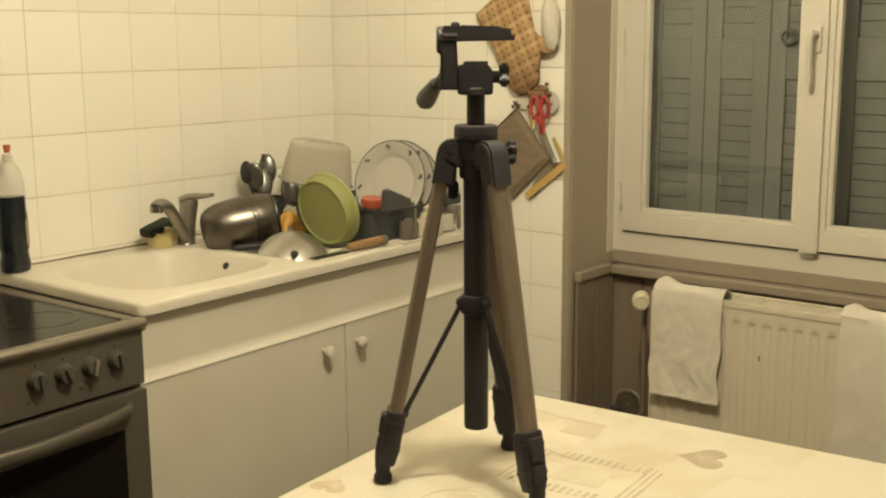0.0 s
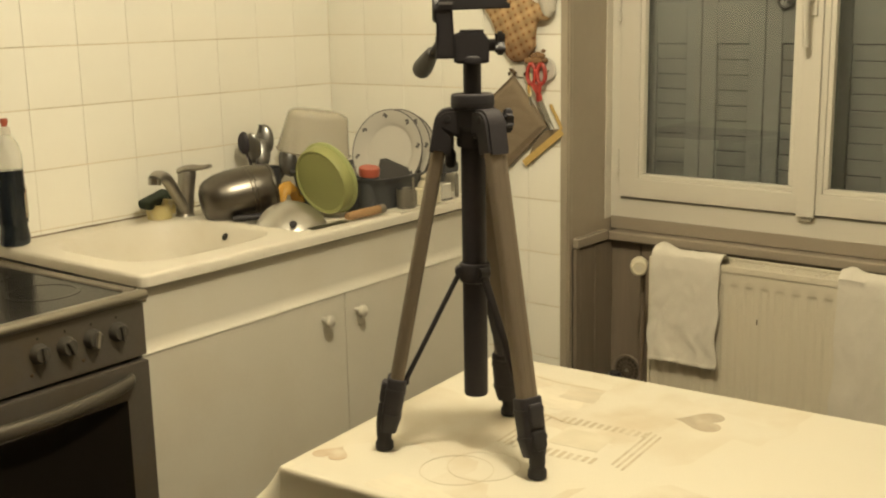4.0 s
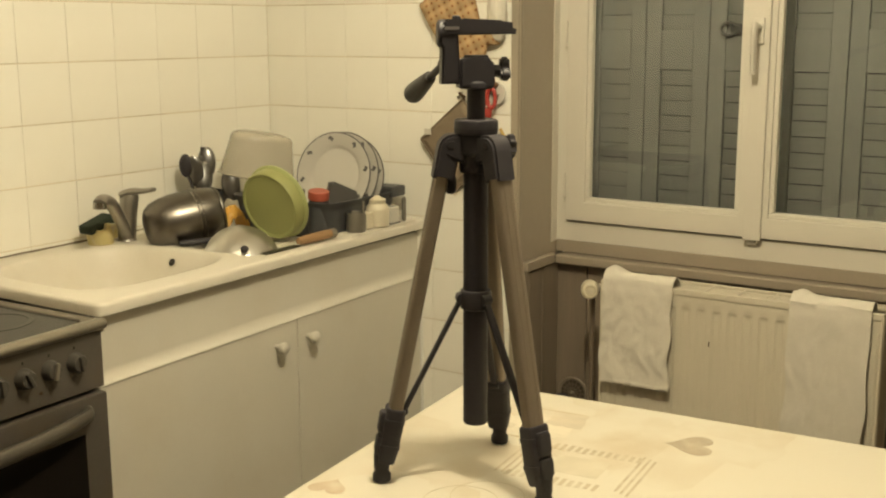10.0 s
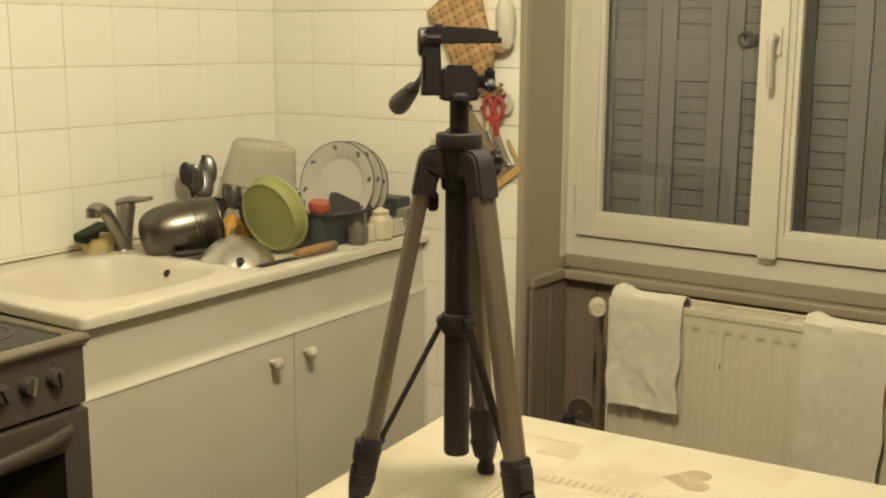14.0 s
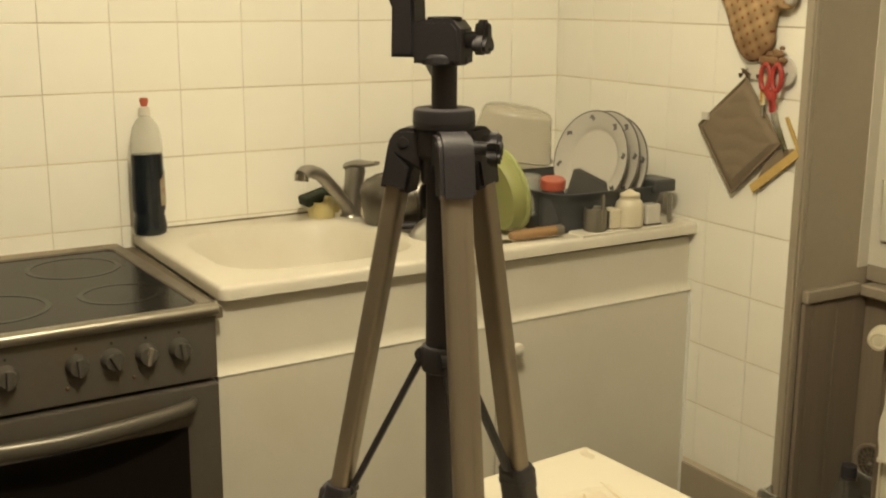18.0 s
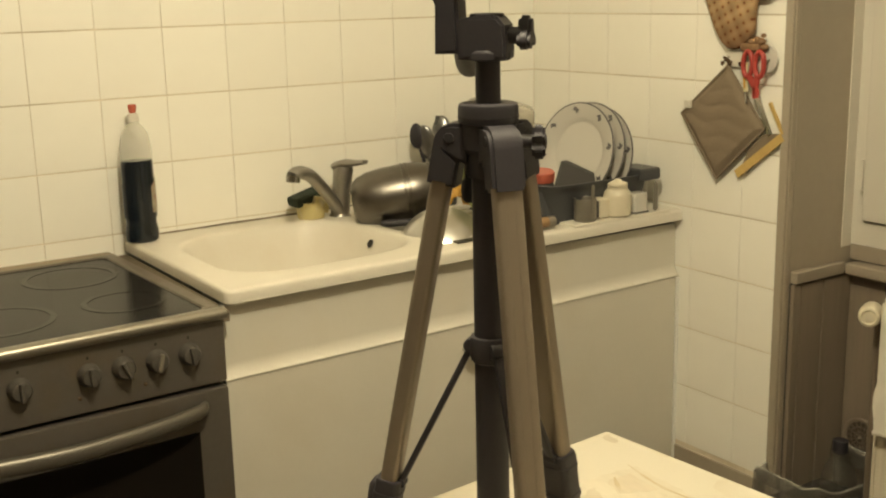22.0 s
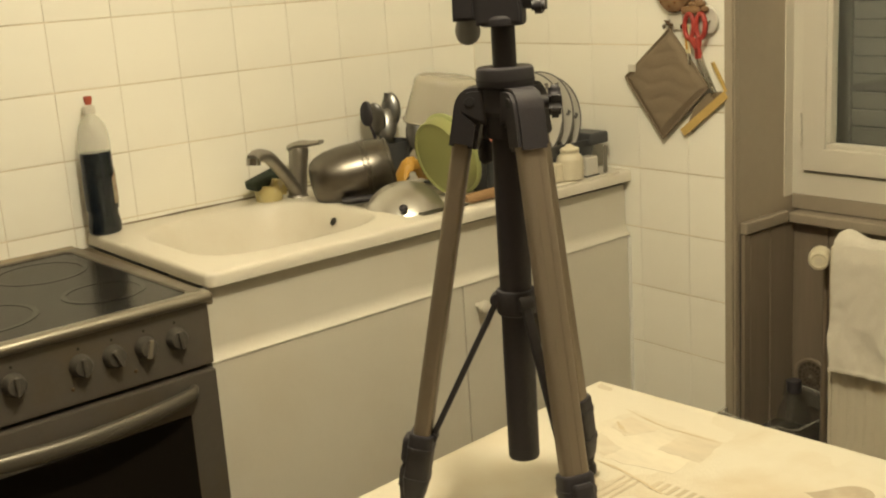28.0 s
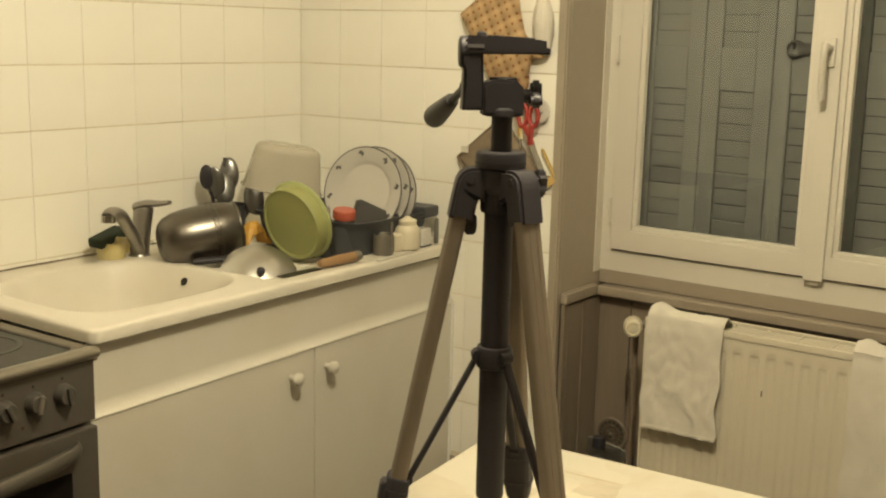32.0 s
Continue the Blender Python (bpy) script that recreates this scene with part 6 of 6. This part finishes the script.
bmesh.ops.create_uvsphere(b, u_segments=28, v_segments=28, radius=1)
for v in b.verts:
    n_ = 1 + 0.10 * noise.noise(v.co * 3.1) + 0.06 * noise.noise(v.co * 9.0)
    v.co = Vector((v.co.x * 0.024, v.co.y * 0.026, v.co.z * 0.072)) * n_
b.transform(Matrix.Translation((WALLX - 0.027, -0.846, 1.472)) @ pose(0, 0, 0, -4, 0, 0))
part("tuft", b, M["towel"], puff)
part("string", rod((WALLX - 0.020, -0.842, 1.535), (WALLX - 0.004, -0.838, 1.640), 0.0022, seg=8), M["binding"], puff)
holder = thing("pot_holder", (WALLX, -0.72, 1.25), "taupe quilted square pot holder hung by its corner", "pot holder")
HQ = [Vector((0, -0.592, 1.128)), Vector((0, -0.704, 0.987)), Vector((0, -0.838, 1.112)), Vector((0, -0.728, 1.243))]
def quilt(u, v):
    p = HQ[0] * (1 - u) * (1 - v) + HQ[1] * u * (1 - v) + HQ[2] * u * v + HQ[3] * (1 - u) * v
    e = min(1.0, 12 * min(u, 1 - u, v, 1 - v))
    w = u - v + 0.05 * math.sin(7 * (u + v))
    q = 0.45 + 0.55 * abs(math.sin(math.pi * 3.6 * w)) ** 0.5
    return (-0.014 - 0.011 * e * (0.62 + 0.38 * q), p.y + 0.003 * math.sin(5 * v), p.z)
part("pad", sheet(60, 30, quilt, 0.006), M["holder"], holder)
seam = [HQ[0] * (1 - t) + HQ[1] * t for t in (0, 0.5, 1)] + [HQ[1] * (1 - t) + HQ[2] * t for t in (0.5, 1)] + [HQ[2] * (1 - t) + HQ[3] * t for t in (0.5, 1)] + [HQ[3] * (1 - t) + HQ[0] * t for t in (0.5, 1)]
part("binding", sweep([(-0.015, p.y, p.z) for p in seam], ring(0.0038, 8), up=(1, 0, 0)), M["holder"], holder)
part("tag", box((-0.030, -0.632, 1.143), (-0.024, -0.612, 1.160), 0.001), M["upvc"], holder, "small white label")
part("loop", sweep(smooth_line([(-0.014, -0.735, 1.243), (-0.022, -0.728, 1.256), (-0.022, -0.722, 1.262), (-0.014, -0.738, 1.250)], 5), ring(0.0025, 8), up=(1, 0, 0)), M["binding"], holder)
hold2 = thing("yellow_holder", (WALLX, -0.82, 1.2), "second pot holder with yellow binding behind the first", "pot holder")
yq = [(-0.772, 1.014), (-0.786, 1.006), (-0.876, 1.094), (-0.868, 1.104), (-0.830, 1.098), (-0.79, 1.06)]
part("pad", prism([(-y, z) for y, z in yq], Matrix(((0, 0, -1, -0.0075), (-1, 0, 0, 0), (0, 1, 0, 0), (0, 0, 0, 1))), 0.004, 0.0), M["holder"], hold2)
for a, c, w_ in (((-0.760, 1.003), (-0.884, 1.098), 0.0095), ((-0.884, 1.104), (-0.846, 1.168), 0.0036)):
    part("binding", sweep([(-0.0105, *a), (-0.0105, *c)], [(-w_, -0.0025), (w_, -0.0025), (w_, 0.0025), (-w_, 0.0025)], up=(1, 0, 0)), M["band"], hold2)
scis = thing("scissors", (WALLX, -0.81, 1.25), "red handled kitchen scissors hanging point down from a hook", "scissors")
for s_, yc in ((1, -0.797), (-1, -0.829)):
    lp_ = [(-0.030, yc + 0.0125 * math.cos(a), 1.250 + 0.027 * math.sin(a)) for a in [2 * math.pi * k / 20 for k in range(21)]]
    h_ = part("handle", sweep(lp_, ring(0.0056, 12), up=(1, 0, 0)), M["red_dark"], scis)
    part("arm", sweep([(-0.030, yc - s_ * 0.004, 1.226), (-0.030, -0.820, 1.200), (-0.030, -0.824 - s_ * 0.002, 1.178)], ring(0.0085, 10, 0.005), up=(1, 0, 0)), M["red_dark"], h_)
    part("blade", prism([(-0.008, 0), (0.007, 0), (0.006, -0.055), (0.0, -0.095)], Matrix.Translation((-0.031 + 0.0015 * s_, -0.826, 1.182)) @ Matrix(((0, 0, 1, 0), (1, 0, 0, 0), (0, 1, 0, 0), (0, 0, 0, 1))) @ pose(0, 0, 0, 0, 0, -27 + 4 * s_), 0.0014), M["chrome"], h_)

peel = thing("vegetable_peeler", (WALLX, -0.785, 1.25), "peeler with a cream and yellow handle on a hook", "peeler")
part("handle", sweep(smooth_line([(-0.022, -0.784, 1.252), (-0.024, -0.786, 1.225), (-0.024, -0.789, 1.190)], 6), ring(0.0062, 12, 0.0042), up=(1, 0, 0)), M["yellow_pale"], peel)
part("stripe", sweep(smooth_line([(-0.0285, -0.786, 1.244), (-0.0290, -0.787, 1.222), (-0.0288, -0.789, 1.198)], 5), ring(0.0024, 8), up=(1, 0, 0)), M["yellow"], peel, "yellow stripe")
part("blade", sweep([(-0.024, -0.789, 1.190), (-0.024, -0.791, 1.165)], ring(0.0040, 10, 0.0014), up=(1, 0, 0)), M["chrome"], peel)

# ---- wall tiles ----
def tile_mesh(w, h, name):
    b = box((-w / 2, 0.0, -h / 2), (w / 2, 0.006, h / 2), 0.0014, 2)
    for v in b.verts:
        v.co.y = -v.co.y
    bmesh.ops.recalc_face_normals(b, faces=b.faces)
    me = bpy.data.meshes.new(name)
    b.to_mesh(me)
    b.free()
    me.materials.append(M["tile"])
    me.shade_smooth()
    me.set_sharp_from_angle(angle=radians(50))
    weigh(me, 50)
    return me


JOINT, JOINT_Z = 0.0012, 0.0026
full = tile_mesh(TILE - JOINT, TILE - JOINT_Z, "tile")
cut_w = 0.862 - 5 * TILE - JOINT
cut_tile = tile_mesh(cut_w, TILE - JOINT_Z, "tile_cut")
rng = random.Random(11)


def lay(me, wall, x, y, z, turn):
    o = new("tile", me)
    o.parent = wall
    o.matrix_basis = pose(x, y, z, rng.uniform(-0.12, 0.12), 0, turn + rng.uniform(-0.12, 0.12))


for r in range(-1, 7):
    z = ROW0 + (r + 0.5) * TILE
    for c in range(14):
        lay(full, wall_sink, -(c + 0.5) * TILE, 0.0055, z, 0)
for r in range(-4, 7):
    z = ROW0 + (r + 0.5) * TILE
    for c in range(6):
        if c < 5:
            lay(full, wall_end, 0.0055, -(c + 0.5) * TILE, z, -90)
        else:
            lay(cut_tile, wall_end, 0.0055, -5 * TILE - JOINT / 2 - cut_w / 2, z, -90)
